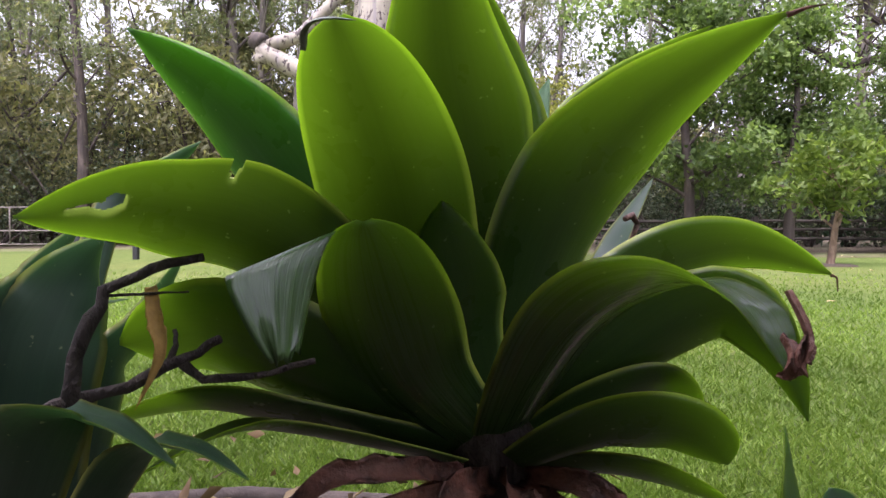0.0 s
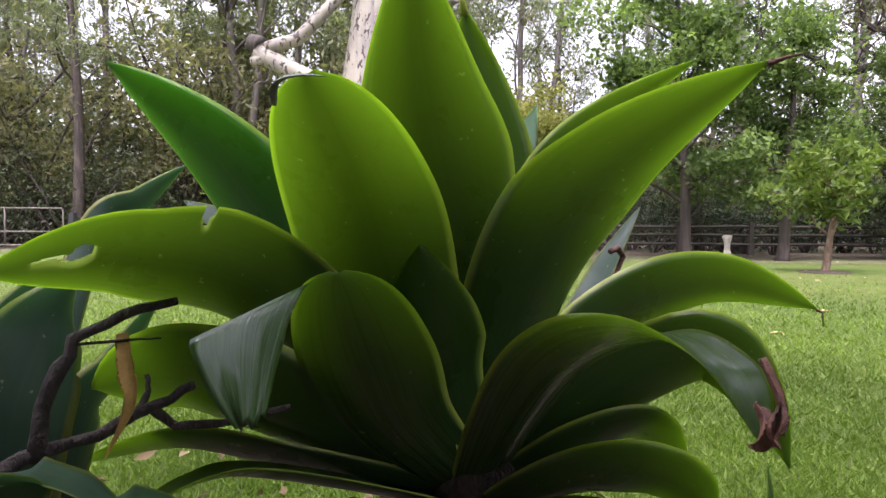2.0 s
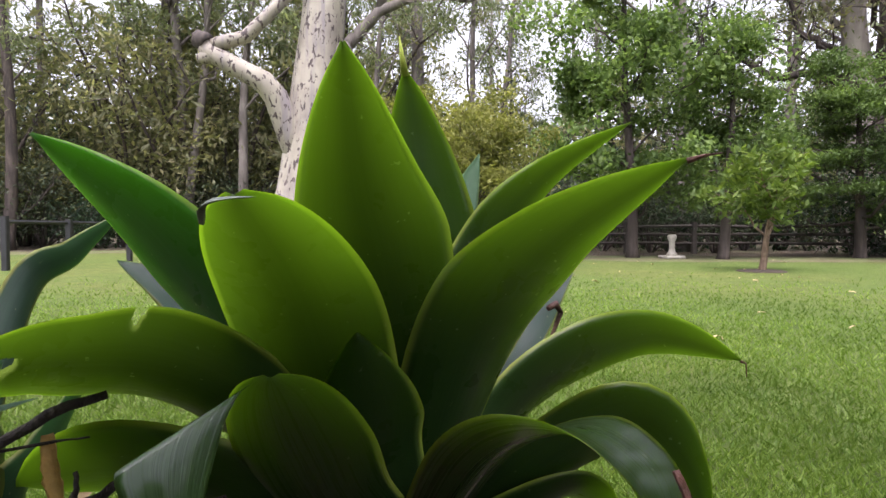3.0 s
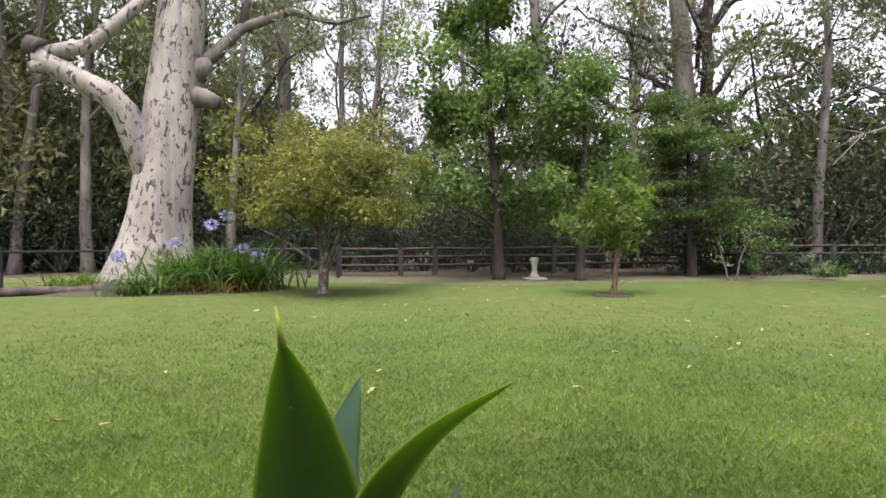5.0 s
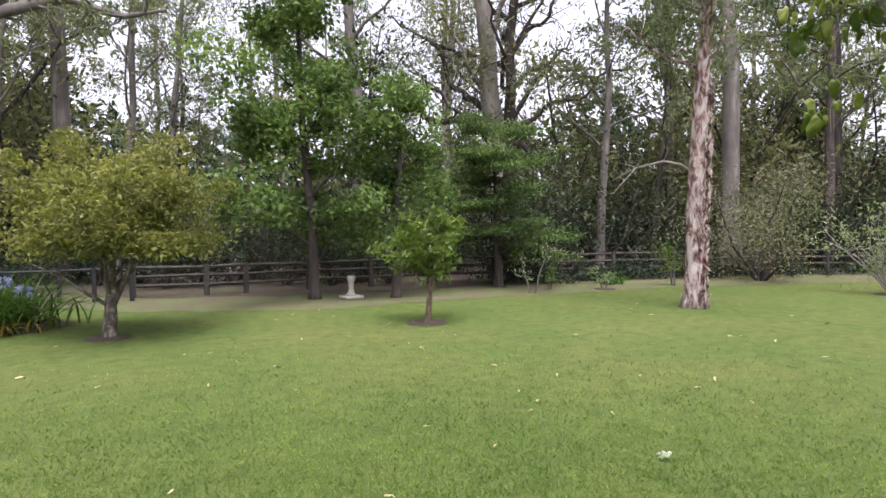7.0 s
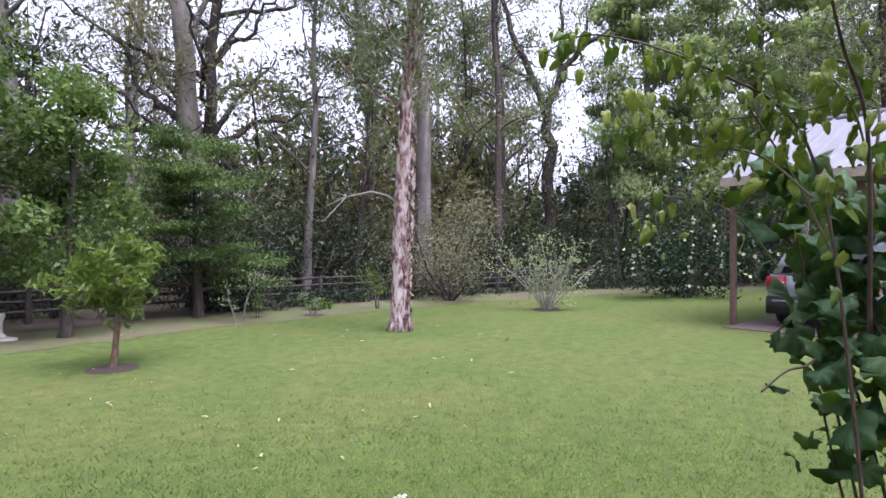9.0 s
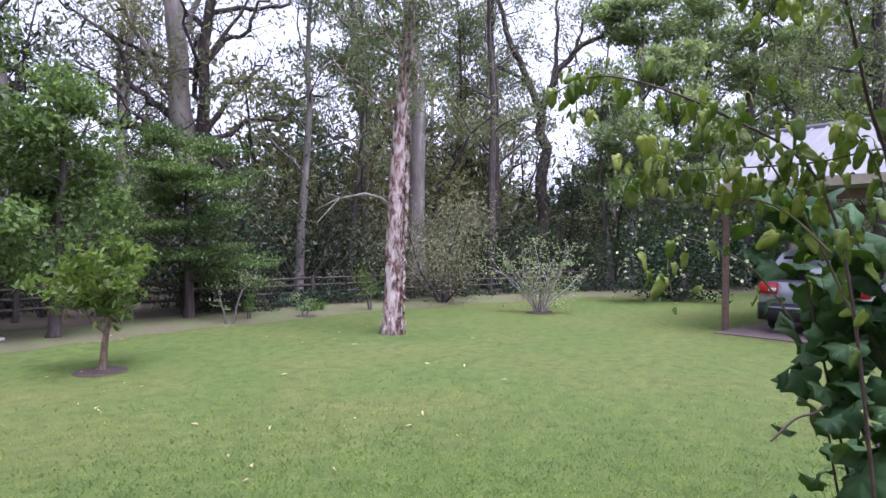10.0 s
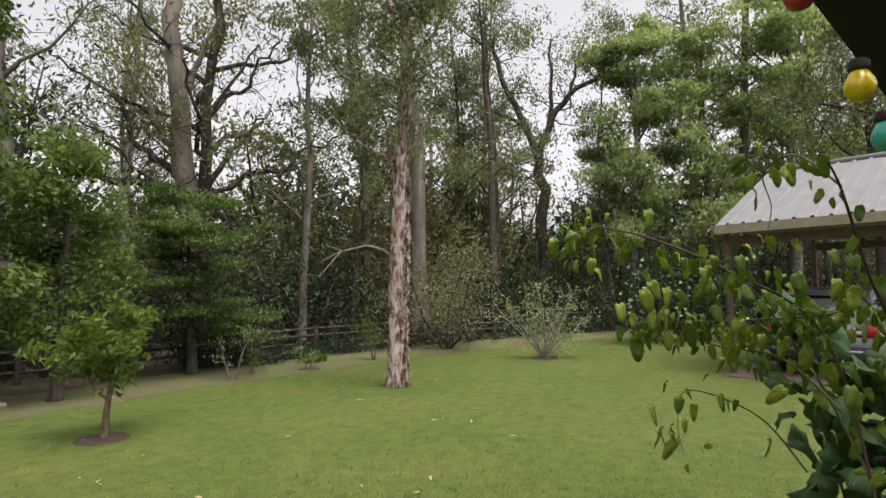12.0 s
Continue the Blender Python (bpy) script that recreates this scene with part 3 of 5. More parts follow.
# ---- garden trees ----
def spotted_gum():
    root = thing("spotted_gum", (-1.95, 13.2, 0), "huge cream spotted gum with dark bark flecks and a sawn limb", "tree")
    g = Geo()
    # flared butt with root buttresses, then a slightly leaning bole
    heights = [-0.1, 0.1, 0.3, 0.6, 1.0, 1.5, 2.0, 2.6, 3.3, 4.0, 5.0, 6.0, 7.5, 9.5, 12.0]
    n = 28
    for z in heights:
        f = max(0.0, 1 - z / 1.9)
        r = 0.62 - 0.028 * z + 0.2 * f ** 2
        cx, cy = -0.15 + 0.1 * z, 0.02 * z
        for k in range(n):
            a = 2 * math.pi * k / n
            rr = r * (1 + 0.30 * f ** 1.5 * max(0, math.cos(a * 3 + 0.8)) + 0.05 * math.cos(a * 5 + z) + 0.05 * noise.noise((math.cos(a), math.sin(a), z * 0.6)))
            g.v.append(Vector((cx - 0.16 * f * f + rr * math.cos(a), cy + rr * math.sin(a), z)))
    for i in range(len(heights) - 1):
        g.f += [(i * n + k, i * n + (k + 1) % n, (i + 1) * n + (k + 1) % n, (i + 1) * n + k) for k in range(n)]
    solid("trunk", g, SPOTTED, root)
    limb = Geo().tube([(0.1, 0.1, 1.7), (-0.32, -0.1, 2.75), (-0.58, -0.3, 3.45), (-0.8, -0.42, 3.72), (-1.2, -0.5, 3.92), (-1.72, -0.5, 4.2), (-1.98, -0.5, 4.42)], [0.4, 0.31, 0.26, 0.24, 0.21, 0.19, 0.17], 14)
    solid("limb", limb, SPOTTED, root, "sawn-off mottled limb")
    solid("sawn_end", Geo().tube([(-1.92, -0.5, 4.46), (-2.0, -0.5, 4.52), (-2.16, -0.5, 4.58)], [0.21, 0.2, 0.17], 12), BARK_DARK, root, "dark rotted sawn end")
    solid("knob", Geo().tube([(-1.85, -0.5, 4.2), (-2.02, -0.5, 4.16), (-2.12, -0.5, 4.15)], [0.16, 0.13, 0.08], 10), SPOTTED, root)
    up = Geo().tube([(-1.8, -0.5, 4.42), (-1.5, -0.5, 4.52), (-1.13, -0.5, 4.62), (-0.65, -0.5, 5.1), (-0.2, -0.45, 5.6), (0.05, -0.4, 6.4), (0.1, -0.4, 8)], [0.15, 0.15, 0.14, 0.13, 0.13, 0.12, 0.1], 10)
    solid("regrown_branch", up, SPOTTED, root)
    for pts, rad in (([(0.5, 0, 3.9), (0.85, -0.1, 3.85), (1.16, -0.15, 3.75)], [0.26, 0.2, 0.13]), ([(0.4, 0.05, 4.3), (0.78, 0, 4.5), (0.98, 0, 4.62)], [0.3, 0.22, 0.12])):
        solid("stub", Geo().tube(pts, rad, 12), BARK_GREY, root, "broken limb stub")
    far = Geo().tube([(0.5, 0.1, 4.3), (1.0, 0.3, 4.85), (1.6, 0.3, 5.5), (2.6, 0.3, 5.95), (3.6, 0.3, 5.8), (4.4, 0.4, 6.1)], [0.16, 0.15, 0.12, 0.09, 0.06, 0.03], 8)
    far.tube([(1.6, 0.3, 5.5), (1.75, 0.3, 6.3), (1.7, 0.3, 7.5)], [0.1, 0.09, 0.06], 8)
    rg = np.random.default_rng(2)
    ends = []
    for p0 in ((1.0, .3, 4.85), (1.6, .3, 5.5), (2.1, .3, 5.75), (2.6, .3, 5.95), (3.1, .3, 5.9), (3.6, .3, 5.8), (4.0, .35, 5.95), (1.7, .3, 7)):
        for _ in range(2):
            tw = limb_path(rg, p0, rg.normal(size=3) + np.array((0.3, 0, 0)), rg.uniform(.6, 1.4), 4, 0.3, 0)
            far.tube(tw, [.03, .024, .016, .01, .004], 5, False)
            ends += tw[2:]
    solid("far_limb", far, BARK_GREY, root)
    ends = np.array(ends)
    cards("crown", ends[rg.integers(0, len(ends), 700)] + rg.normal(size=(700, 3)) * .22, rg.normal(size=(700, 3)) + np.array((0, 0, -1)), .16, .04, GUM_LEAF, root, rng=rg)
    for end, r in (((1.17, -.155, 3.745), .12), ((.99, 0, 4.625), .11)):
        solid("stub_end", Geo().tube([end, (end[0] + .02, end[1], end[2] - .003)], [r, r * .8], 10), BARK_DARK, root, "dark broken end", smooth=False)
    return root


spotted_gum()

make_tree("golden_tree", (0.98, 9.9, 0), "small rounded garden tree with fine yellow-green leaves and lichened trunk", 41, 1.75, 0.1, 0.22, 22, 2.3,
          26000, (0.085, 0.04), BARK_LICHEN, GOLD_LEAF, gather=0.8, clump=0.21, droop=-0.15, rise=0.8, twigs=5, crown_low=1.12, bend=0.1, lean=(0.2, 0))
make_tree("young_fruit_tree", (5.32, 8.2, 0), "young fruit tree with long lime-green leaves and forked trunk", 42, 1.25, 0.055, 0.36, 10, 1.2,
          1500, (0.15, 0.055), BARK_TAN, LIME_LEAF, gather=1.0, clump=0.12, droop=0.1, rise=0.95, twigs=4, crown_low=0.6, bend=0.05, lean=(0.08, -0.06))
make_tree("maple_tree", (5.16, 12.6, 0), "tall broad-leaved tree with dense mid-green lobed foliage", 43, 8.0, 0.12, 0.09, 24, 2.3,
          17000, (0.13, 0.095), BARK_DARK, BROAD_LEAF, gather=2.2, clump=0.29, droop=-0.3, rise=0.35, twigs=5, crown_low=0.75, bend=0.04, lie=1.6)
make_tree("ivy_tree", (6.7, 11.7, 0), "dark leafy tree with low foliage beside the birdbath", 44, 4.6, 0.11, 0.15, 14, 1.4,
          8500, (0.115, 0.08), BARK_DARK, BROAD_LEAF, clump=0.3, droop=-0.3, rise=0.3, twigs=4, crown_low=0.45, bend=0.06, lie=1.6)
make_tree("layered_tree", (9.9, 12.0, 0), "dark green tree with flat layered sprays of foliage", 45, 3.9, 0.12, 0.15, 24, 2.1,
          20000, (0.11, 0.045), BARK_DARK, LAYER_LEAF, gather=1.6, clump=0.36, droop=0.0, rise=0.12, twigs=4, crown_low=0.55, flat=0.2, bend=0.05, lie=2.5)
make_tree("paperbark", (10.15, 6.62, 0), "paperbark tree with shaggy peeling pink and cream bark", 46, 9.0, 0.19, 0.44, 16, 2.2,
          6500, (0.15, 0.045), PAPER, GUM_LEAF, clump=0.4, droop=-0.3, rise=0.9, twigs=5, crown_low=3.9, bend=0.03, lean=(0.0, -0.06))


def boughs(name, place, label, trunk, limbs, mat, leaf_mat, leaves, seed, clump=0.55, leaf=(0.22, 0.065)):
    """A big gum drawn from its trunk line and its main crooked limbs, with twigs and leaf clumps at their ends."""
    rng = np.random.default_rng(seed)
    root = thing(name, place, label, "tree")
    g, tips = Geo(), []

    def crooked(pts, wob):
        out = []
        for a, c in zip(pts[:-1], pts[1:]):
            out += [np.array(a) + (np.array(c) - np.array(a)) * f + rng.normal(scale=wob, size=3) * (f > 0) for f in (0, 0.34, 0.67)]
        return out + [np.array(pts[-1])]
    for pts, r0, r1 in [trunk, *limbs]:
        path = crooked(pts, 0.09)
        g = Geo()
        n = len(path) - 1
        g.tube(path, [r0 + (r1 - r0) * k / n for k in range(n + 1)], 9, False)
        limb = solid("trunk" if pts is trunk[0] else "bough", g, mat, root)
        if r0 < 0.3:
            tips += [path[-1], path[-2]]
        for k in range(3, n + 1) if pts is not trunk[0] else ():
            for _ in range(2):
                tw = limb_path(rng, path[k], rng.normal(size=3) + np.array((0, 0, 0.35)), rng.uniform(0.8, 2.0), 4, 0.35, 0.02)
                rr = max(0.012, (r0 + (r1 - r0) * k / n) * 0.3)
                solid("twig", Geo().tube(tw, [rr, rr * .75, rr * .5, rr * .3, rr * .12], 5, False), mat, limb)
                tips += [tw[-1], tw[-2]]
    tips = np.array(tips)
    pick = rng.integers(0, len(tips), leaves)
    c = tips[pick] + rng.normal(size=(leaves, 3)) * clump * rng.uniform(.4, 1.1, len(tips))[pick][:, None]
    cards("crown", c, rng.normal(size=(leaves, 3)) + np.array((0, 0, -0.9)), leaf[0], leaf[1], leaf_mat, root, rng=rng)
    return root


boughs("old_gum", (13.68, 16.6, 0), "old grey gum with a thick pale bole and open crown",
       ([(0, 0, -.1), (0, .1, 2.7), (0, 0, 4.3), (-.5, -.1, 6.7), (-1.1, -.6, 9.1), (-1.3, -.9, 12)], .52, .2),
       [([(-.2, -.1, 5.9), (-1.05, .2, 7.1), (-1.6, .25, 8.0), (-2.2, .3, 8.9)], .11, .04), ([(-.8, -.3, 8), (-.3, -.9, 9.5), (.2, -1.4, 11)], .12, .05)],
       BARK_PALE, GUM_LEAF_WARM, 3200, 47)
rng_s, sprawl = np.random.default_rng(4), []
for k in range(12):
    turn, up, ln = k * 2.4 + 0.6, 3.9 + 0.5 * k, rng_s.uniform(2.8, 4.6)
    dx, dy = math.cos(turn) * ln, math.sin(turn) * ln
    sprawl.append(([(-.04 * k, -.09 * k, up), (dx * .3, dy * .3, up + .8), (dx * .55, dy * .55 - .3, up + 1.0), (dx * .8, dy * .8 + .2, up + 1.9), (dx, dy, up + 2.3)], .095, .025))
boughs("dark_gum", (13.9, 16.4, 0), "dark-barked gum with long bare crooked boughs",
       ([(0, 0, -.1), (.02, .05, 2.5), (.05, -.1, 4.9), (-.25, -.5, 7.3), (-.5, -1.1, 9.3), (-.7, -1.5, 12)], .27, .12),
       [([(-.1, .1, 4.1), (-.75, .5, 5.0), (-1.9, 1.3, 5.3), (-3.0, 1.8, 6.0), (-3.9, 2.2, 6.45), (-4.6, 2.5, 6.6)], .17, .05),
        ([(-.1, 0, 4.9), (-1.0, .5, 6.0), (-1.6, .8, 6.4), (-2.0, .85, 7.2), (-2.5, 1.0, 7.9)], .14, .05),
        ([(.03, -.1, 4.9), (.6, -.5, 4.2), (.95, -.8, 3.85), (.72, -.5, 3.55)], .11, .05),
        ([(.02, -.2, 5.2), (.4, -.7, 6.2), (.75, -1.3, 6.9), (1.0, -1.8, 7.5)], .11, .04),
        ([(-.3, -.6, 7.5), (.3, -1.2, 8.8), (.8, -1.8, 10)], .08, .03), *sprawl],
       BARK_DARK, GUM_LEAF, 1900, 48)
make_tree("feathery_tree", (25.5, 4.6, 0), "tall soft green tree with feathery layered foliage", 49, 12, 0.25, 0.2, 22, 3.2,
          16000, (0.27, 0.095), BARK_GREY, FEATHER_LEAF, clump=0.5, droop=-0.35, rise=0.25, twigs=5, crown_low=2.0, flat=0.4, bend=0.04, lie=1.5)
make_tree("feathery_tree", (28.5, -1.2, 0), "tall soft green tree behind the carport", 50, 14, 0.28, 0.2, 22, 4,
          14000, (0.28, 0.10), BARK_GREY, FEATHER_LEAF, clump=0.55, droop=-0.35, rise=0.25, twigs=5, crown_low=2.0, flat=0.4, bend=0.04, lie=1.5)
boughs("forked_gum", (26, 8.7, 0), "dark forked gum silhouetted against the sky",
       ([(.05, -.1, -.1), (.1, -.2, 3), (.05, -.15, 5.5), (.0, -.05, 7.4)], .3, .23),
       [([(0, -.05, 7.2), (-.2, .6, 9.2), (-.5, 1.5, 11.4), (-.6, 1.7, 13.5)], .2, .09), ([(0, -.05, 7.2), (.2, -.65, 9.4), (.5, -1.4, 10.4), (.9, -2.9, 11.4), (1.1, -3.6, 11.6)], .19, .06),
        ([(.15, -.5, 9.1), (.2, -.6, 10.6), (.25, -.7, 13)], .12, .05), ([(-.2, .6, 9.2), (-.6, 1.9, 9.9), (-.9, 2.9, 10.0)], .09, .03),
        ([(.5, -1.4, 10.4), (.6, -1.7, 11.8), (.8, -2.1, 13)], .08, .03)],
       BARK_DARK, GUM_LEAF, 2400, 51, clump=.5)
make_tree("feathery_tree", (24.0, -3.5, 0), "dark fine-leaved tree rising behind the carport", 52, 13, 0.3, 0.2, 24, 3.4,
          12000, (0.2, 0.06), BARK_DARK, GUM_LEAF, clump=0.6, droop=-0.35, rise=0.3, twigs=5, crown_low=2.0, bend=0.04)
make_tree("feathery_tree", (27.0, 1.8, 0), "tall soft green tree behind the camellia", 53, 12, 0.28, 0.15, 24, 3.4,
          15000, (0.25, 0.085), BARK_GREY, FEATHER_LEAF, clump=0.5, droop=-0.35, rise=0.25, twigs=5, crown_low=1.0, flat=0.4, bend=0.04, lie=1.5)
b_ = bush("camellia", "glossy dark camellia bush speckled with pale blooms", 61, 2.6, 2.4, 5200, (0.12, 0.07), DARK_LEAF, stems=9, clump=0.17)
blooms = np.random.default_rng(66)
cv = np.array([v.co for v in b_.children[1].data.vertices])[::4]
pick_b = blooms.integers(0, len(cv), 1500)
cards("bloom", cv[pick_b] * np.array((1.12, 1.12, 1.03)), blooms.normal(size=(1500, 3)), .11, .09, PETAL_WHITE, b_, "small pale blooms", rng=blooms)
tagged(b_.children[-1], kind="stuff")
place_copy(b_, 20.3, 2.35, 1.1, 20)
discard(b_)
b_ = bush("bare_shrub", "open pale-stemmed shrub with few leaves in a mulch ring", 62, 2.2, 1.3, 1100, (0.09, 0.05), FEATHER_LEAF, stems=18, mat_bark=BARK_PALE, clump=0.05, stout=0.55, twigs=6)
place_copy(b_, 15.0, 5.19, 1.0, 0)
discard(b_)
b_ = bush("willowy_shrub", "large brownish grey-green shrub at the forest edge", 63, 3.3, 2.2, 6000, (0.13, 0.035), WILLOW_LEAF, stems=9, clump=0.15)
place_copy(b_, 16.2, 8.6, 1.0, 0)
discard(b_)


# ---- agave in front ----
def leaf_mesh(pts, width, face_base, face_tip, blunt=0.0, cup=0.22, thick=0.007, base_w=0.55, wide_at=0.5, seg=26, ragged=0.0, seed=0, holes=(), sides=10):
    """A thick succulent leaf along a smooth spine. face_*: where its upper side looks, at base and tip."""
    P = [Vector(p) for p in pts]
    n = len(P) - 1
    g = Geo()

    def spine(s):
        x = min(s * n, n - 1e-6)
        i, f = int(x), x - int(x)
        a, b, c, d = P[max(i - 1, 0)], P[i], P[i + 1], P[min(i + 2, n)]
        return 0.5 * (2 * b + (c - a) * f + (2 * a - 5 * b + 4 * c - d) * f * f + (3 * b - a - 3 * c + d) * f ** 3)
    fb, ft = Vector(face_base).normalized(), Vector(face_tip).normalized()
    ring_n = 2 * sides
    for i in range(seg + 1):
        s = i / seg
        p = spine(s)
        tan = (spine(min(s + 0.02, 1)) - spine(max(s - 0.02, 0))).normalized()
        up = fb.lerp(ft, s)
        up = (up - tan * up.dot(tan)).normalized()
        side = tan.cross(up)
        if s < wide_at:
            w = base_w + (1 - base_w) * math.sin(s / wide_at * math.pi / 2)
        else:
            q = (s - wide_at) / (1 - wide_at)
            w = max(0.0, (1 - q ** (1.45 + blunt))) ** (1.12 - 0.6 * blunt)
        w = max(w, 0.02 if not blunt else 0.12 * blunt) * width / 2
        th = thick * (1 - 0.75 * s) * min(1.0, w / (0.15 * width) + 0.2)
        for half in (1, -1):
            for k in range(sides):
                u = -1 + 2 * k / sides if half == 1 else 1 - 2 * k / sides
                rough = ragged * w * noise.noise((s * 14 + seed, u * 3, 2)) if abs(u) > 0.75 else 0
                wave = 0.03 * width * math.sin(s * 7 + seed) * abs(u)
                g.v.append(p + side * (u * w + rough) + up * (cup * w * u * u + wave + half * th * (1 - u * u) * 0.5))
                g.uv.append(((u + 1) / 2, s))
    for i in range(seg):
        for k in range(ring_n):
            a, b = i * ring_n + k, i * ring_n + (k + 1) % ring_n
            hu, hs = g.uv[a][0] * 2 - 1, (i + 0.5) / seg
            if any(((hu - u) / ru) ** 2 + ((hs - s) / rs) ** 2 < 1 + 0.5 * noise.noise((hu * 9, hs * 40, 1)) for u, s, ru, rs in holes):
                continue
            g.f.append((a, b, b + ring_n, a + ring_n))
    g.f.append(tuple(range(ring_n - 1, -1, -1)))
    g.f.append(tuple(range(seg * ring_n, (seg + 1) * ring_n)))
    return g


agave = thing("agave", (0, 0, 0), "large green agave rosette with broad wet leaves, short stem", "agave")
UP, IN = (0, 0.1, 1), (0.05, 1, 0.25)


def agave_leaf(pts, width, fb, ft, mat=AGAVE, owner=agave, label="", **more):
    return solid("leaf", leaf_mesh(pts, width, fb, ft, **more), mat, owner, label)


agave_leaf([(.185, .56, .32), (0.134, .5, .444), (.116, .438, .536), (.101, .352, .60)], .112, IN, (0, 1, .5), blunt=.7, seg=60, sides=20)
agave_leaf([(.2, .57, .34), (.175, .524, .513), (.155, .466, .613), (.15, .405, .694)], .118, (0, 1, .2), (0, 1, .5))
agave_leaf([(.216, .59, .35), (.214, .635, .50), (.203, .652, .64), (.187, .652, .746)], .104, (0, -1, .2), (.1, -1, .2))
agave_leaf([(.213, .6, .35), (.224, .701, .487), (.243, .746, .575), (.28, .779, .677)], .08, (0, -1, .6), (-.3, -1, .6), AGAVE_SKYLIT)
agave_leaf([(.2, .56, .33), (.242, .511, .487), (.293, .471, .571), (.375, .431, .629)], .115, (-.5, .9, .3), (-.35, .9, .7))
agave_leaf([(0.210, 0.580, 0.340), (0.227, 0.614, 0.475), (0.276, 0.641, 0.575), (0.333, 0.646, 0.640), (0.416, 0.635, 0.691)], .07, (-.5, .9, .3), (-.35, .9, .6))
agave_leaf([(.18, .57, .33), (.041, .564, .496), (-.033, .553, .593), (-.107, .535, .658)], .115, (.5, .8, .4), (.4, .9, .5), AGAVE_SHEEN_TINT)
agave_leaf([(.18, .55, .32), (.054, .474, .467), (-.016, .407, .504), (-.062, .345, .498)], .099, (.2, .95, .4), (0, .9, .5), seg=170, sides=54, holes=((-.22, .775, .2, .024), (-.08, .79, .12, .028), (-.16, .835, .07, .045), (-.93, .56, .2, .011)))
agave_leaf([(.185, .54, .31), (.136, .488, .374), (.118, .448, .432), (.109, .393, .497)], .098, IN, (0, .9, .5), AGAVE_WET, blunt=.75, wide_at=.6, seg=44, sides=14)
# its end folds over towards the path and hangs as a wet flap
fold, fc = Geo(), [Vector(p) for p in ((.0538, .333, .471), (.0987, .392, .4945), (.0845, .338, .4298), (.0734, .323, .4282))]
for side_ in (0, 1):
    for j in range(15):
        v_ = j / 14
        for i in range(13):
            u_ = i / 12
            top, low = fc[0].lerp(fc[1], u_), fc[3].lerp(fc[2], u_)
            torn = 0.006 * noise.noise((u_ * 6, 4, 0)) * v_ ** 4
            crease = 0.0022 * noise.noise((u_ * 9, v_ * 2, 7)) + 0.0035 * v_ * math.cos(u_ * 5)
            p_ = top.lerp(low, v_) + Vector((-.004, -.009, .004)) * math.sin(math.pi * v_ ** 0.6) + Vector((0.3, 1, 0)) * crease
            fold.v.append(p_ + Vector((0, .0016 * side_, torn)))
            fold.uv.append((0.06 + 0.88 * u_, 0.35 - 0.2 * v_))
    o_ = side_ * 195
    quads = [(o_ + j * 13 + i, o_ + j * 13 + i + 1, o_ + j * 13 + i + 14, o_ + j * 13 + i + 13) for j in range(14) for i in range(12)]
    fold.f += quads if side_ else [q[::-1] for q in quads]
rim_ = [i for i in range(13)] + [j * 13 + 12 for j in range(1, 15)] + [14 * 13 + i for i in range(11, -1, -1)] + [j * 13 for j in range(13, 0, -1)]
fold.f += [(p, q, q + 195, p + 195) for p, q in zip(rim_, rim_[1:] + rim_[:1])]
solid("leaf_fold", fold, AGAVE_WET, agave, "folded-over wet shiny leaf end")
agave_leaf([(.2, .54, .31), (.242, .454, .421), (.286, .395, .462), (.315, .354, .453), (.321, .328, .42)], .09, (-.4, .9, .4), (.3, -.3, .9), AGAVE_WET, blunt=.1, wide_at=.42, seg=40, sides=14)
agave_leaf([(.215, .57, .33), (.314, .604, .432), (.431, .628, .474), (.535, .633, .447)], .085, (-.4, .85, .45), (.1, .75, .6))
agave_leaf([(.21, .55, .31), (.287, .519, .382), (.364, .501, .433), (.402, .488, .403), (.42, .478, .352)], .072, (-.4, .9, .4), (.5, .8, .3), wide_at=.4)
agave_leaf([(.215, .55, .30), (.281, .531, .342), (.333, .542, .358), (.366, .543, .329)], .08, (-.4, .8, .8), (.5, .5, .6), blunt=.4)
agave_leaf([(.21, .54, .29), (.268, .479, .339), (.321, .466, .35), (.357, .466, .325)], .07, (-.3, .9, .6), (.3, .7, .6), blunt=.7)
agave_leaf([(.21, .55, .28), (.274, .518, .3), (.329, .51, .295), (.375, .498, .28)], .06, (0, .6, 1), (.3, .6, .8), blunt=.3)
agave_leaf([(.18, .55, .30), (.05, .50, .372), (-.015, .475, .412), (-.072, .455, .412)], .155, (.4, .8, .6), (.2, .8, .7), blunt=.3)
agave_leaf([(.18, .55, .30), (.048, .529, .33), (-.041, .518, .352), (-.115, .502, .34)], .085, (.2, .6, 1), (-.2, .6, 1))
agave_leaf([(.18, .55, .29), (.053, .471, .346), (.008, .438, .357), (-.025, .395, .346)], .055, (.2, .3, 1), (-.2, .3, 1))
agave_leaf([(.19, .54, .32), (.161, .491, .41), (.159, .467, .467), (.154, .452, .512)], .088, (-.1, 1, .2), (-.1, 1, .4))
agave_leaf([(.2, .57, .34), (.203, .572, .426), (.206, .585, .46), (.207, .596, .49)], .03, (0, -1, .1), (0, -1, .1))
agave_leaf([(.22, .6, .34), (.319, .687, .448), (.359, .719, .503), (.398, .75, .553)], .032, (-.5, -.6, .7), (-.5, -.6, .7), AGAVE_BLUE)
agave_leaf([(.18, .6, .34), (-.001, .647, .486), (-.049, .652, .526), (-.098, .654, .552)], .06, (.5, -.6, .7), (.5, -.6, .7), AGAVE_BLUE)
solid("stem", Geo().tube([(.2, .56, -.02), (.2, .56, .12), (.198, .56, .24), (.2, .57, .34), (.2, .57, .40)], [.04, .04, .042, .05, .02], 14), STICK, agave, "thick brown scarred stem")

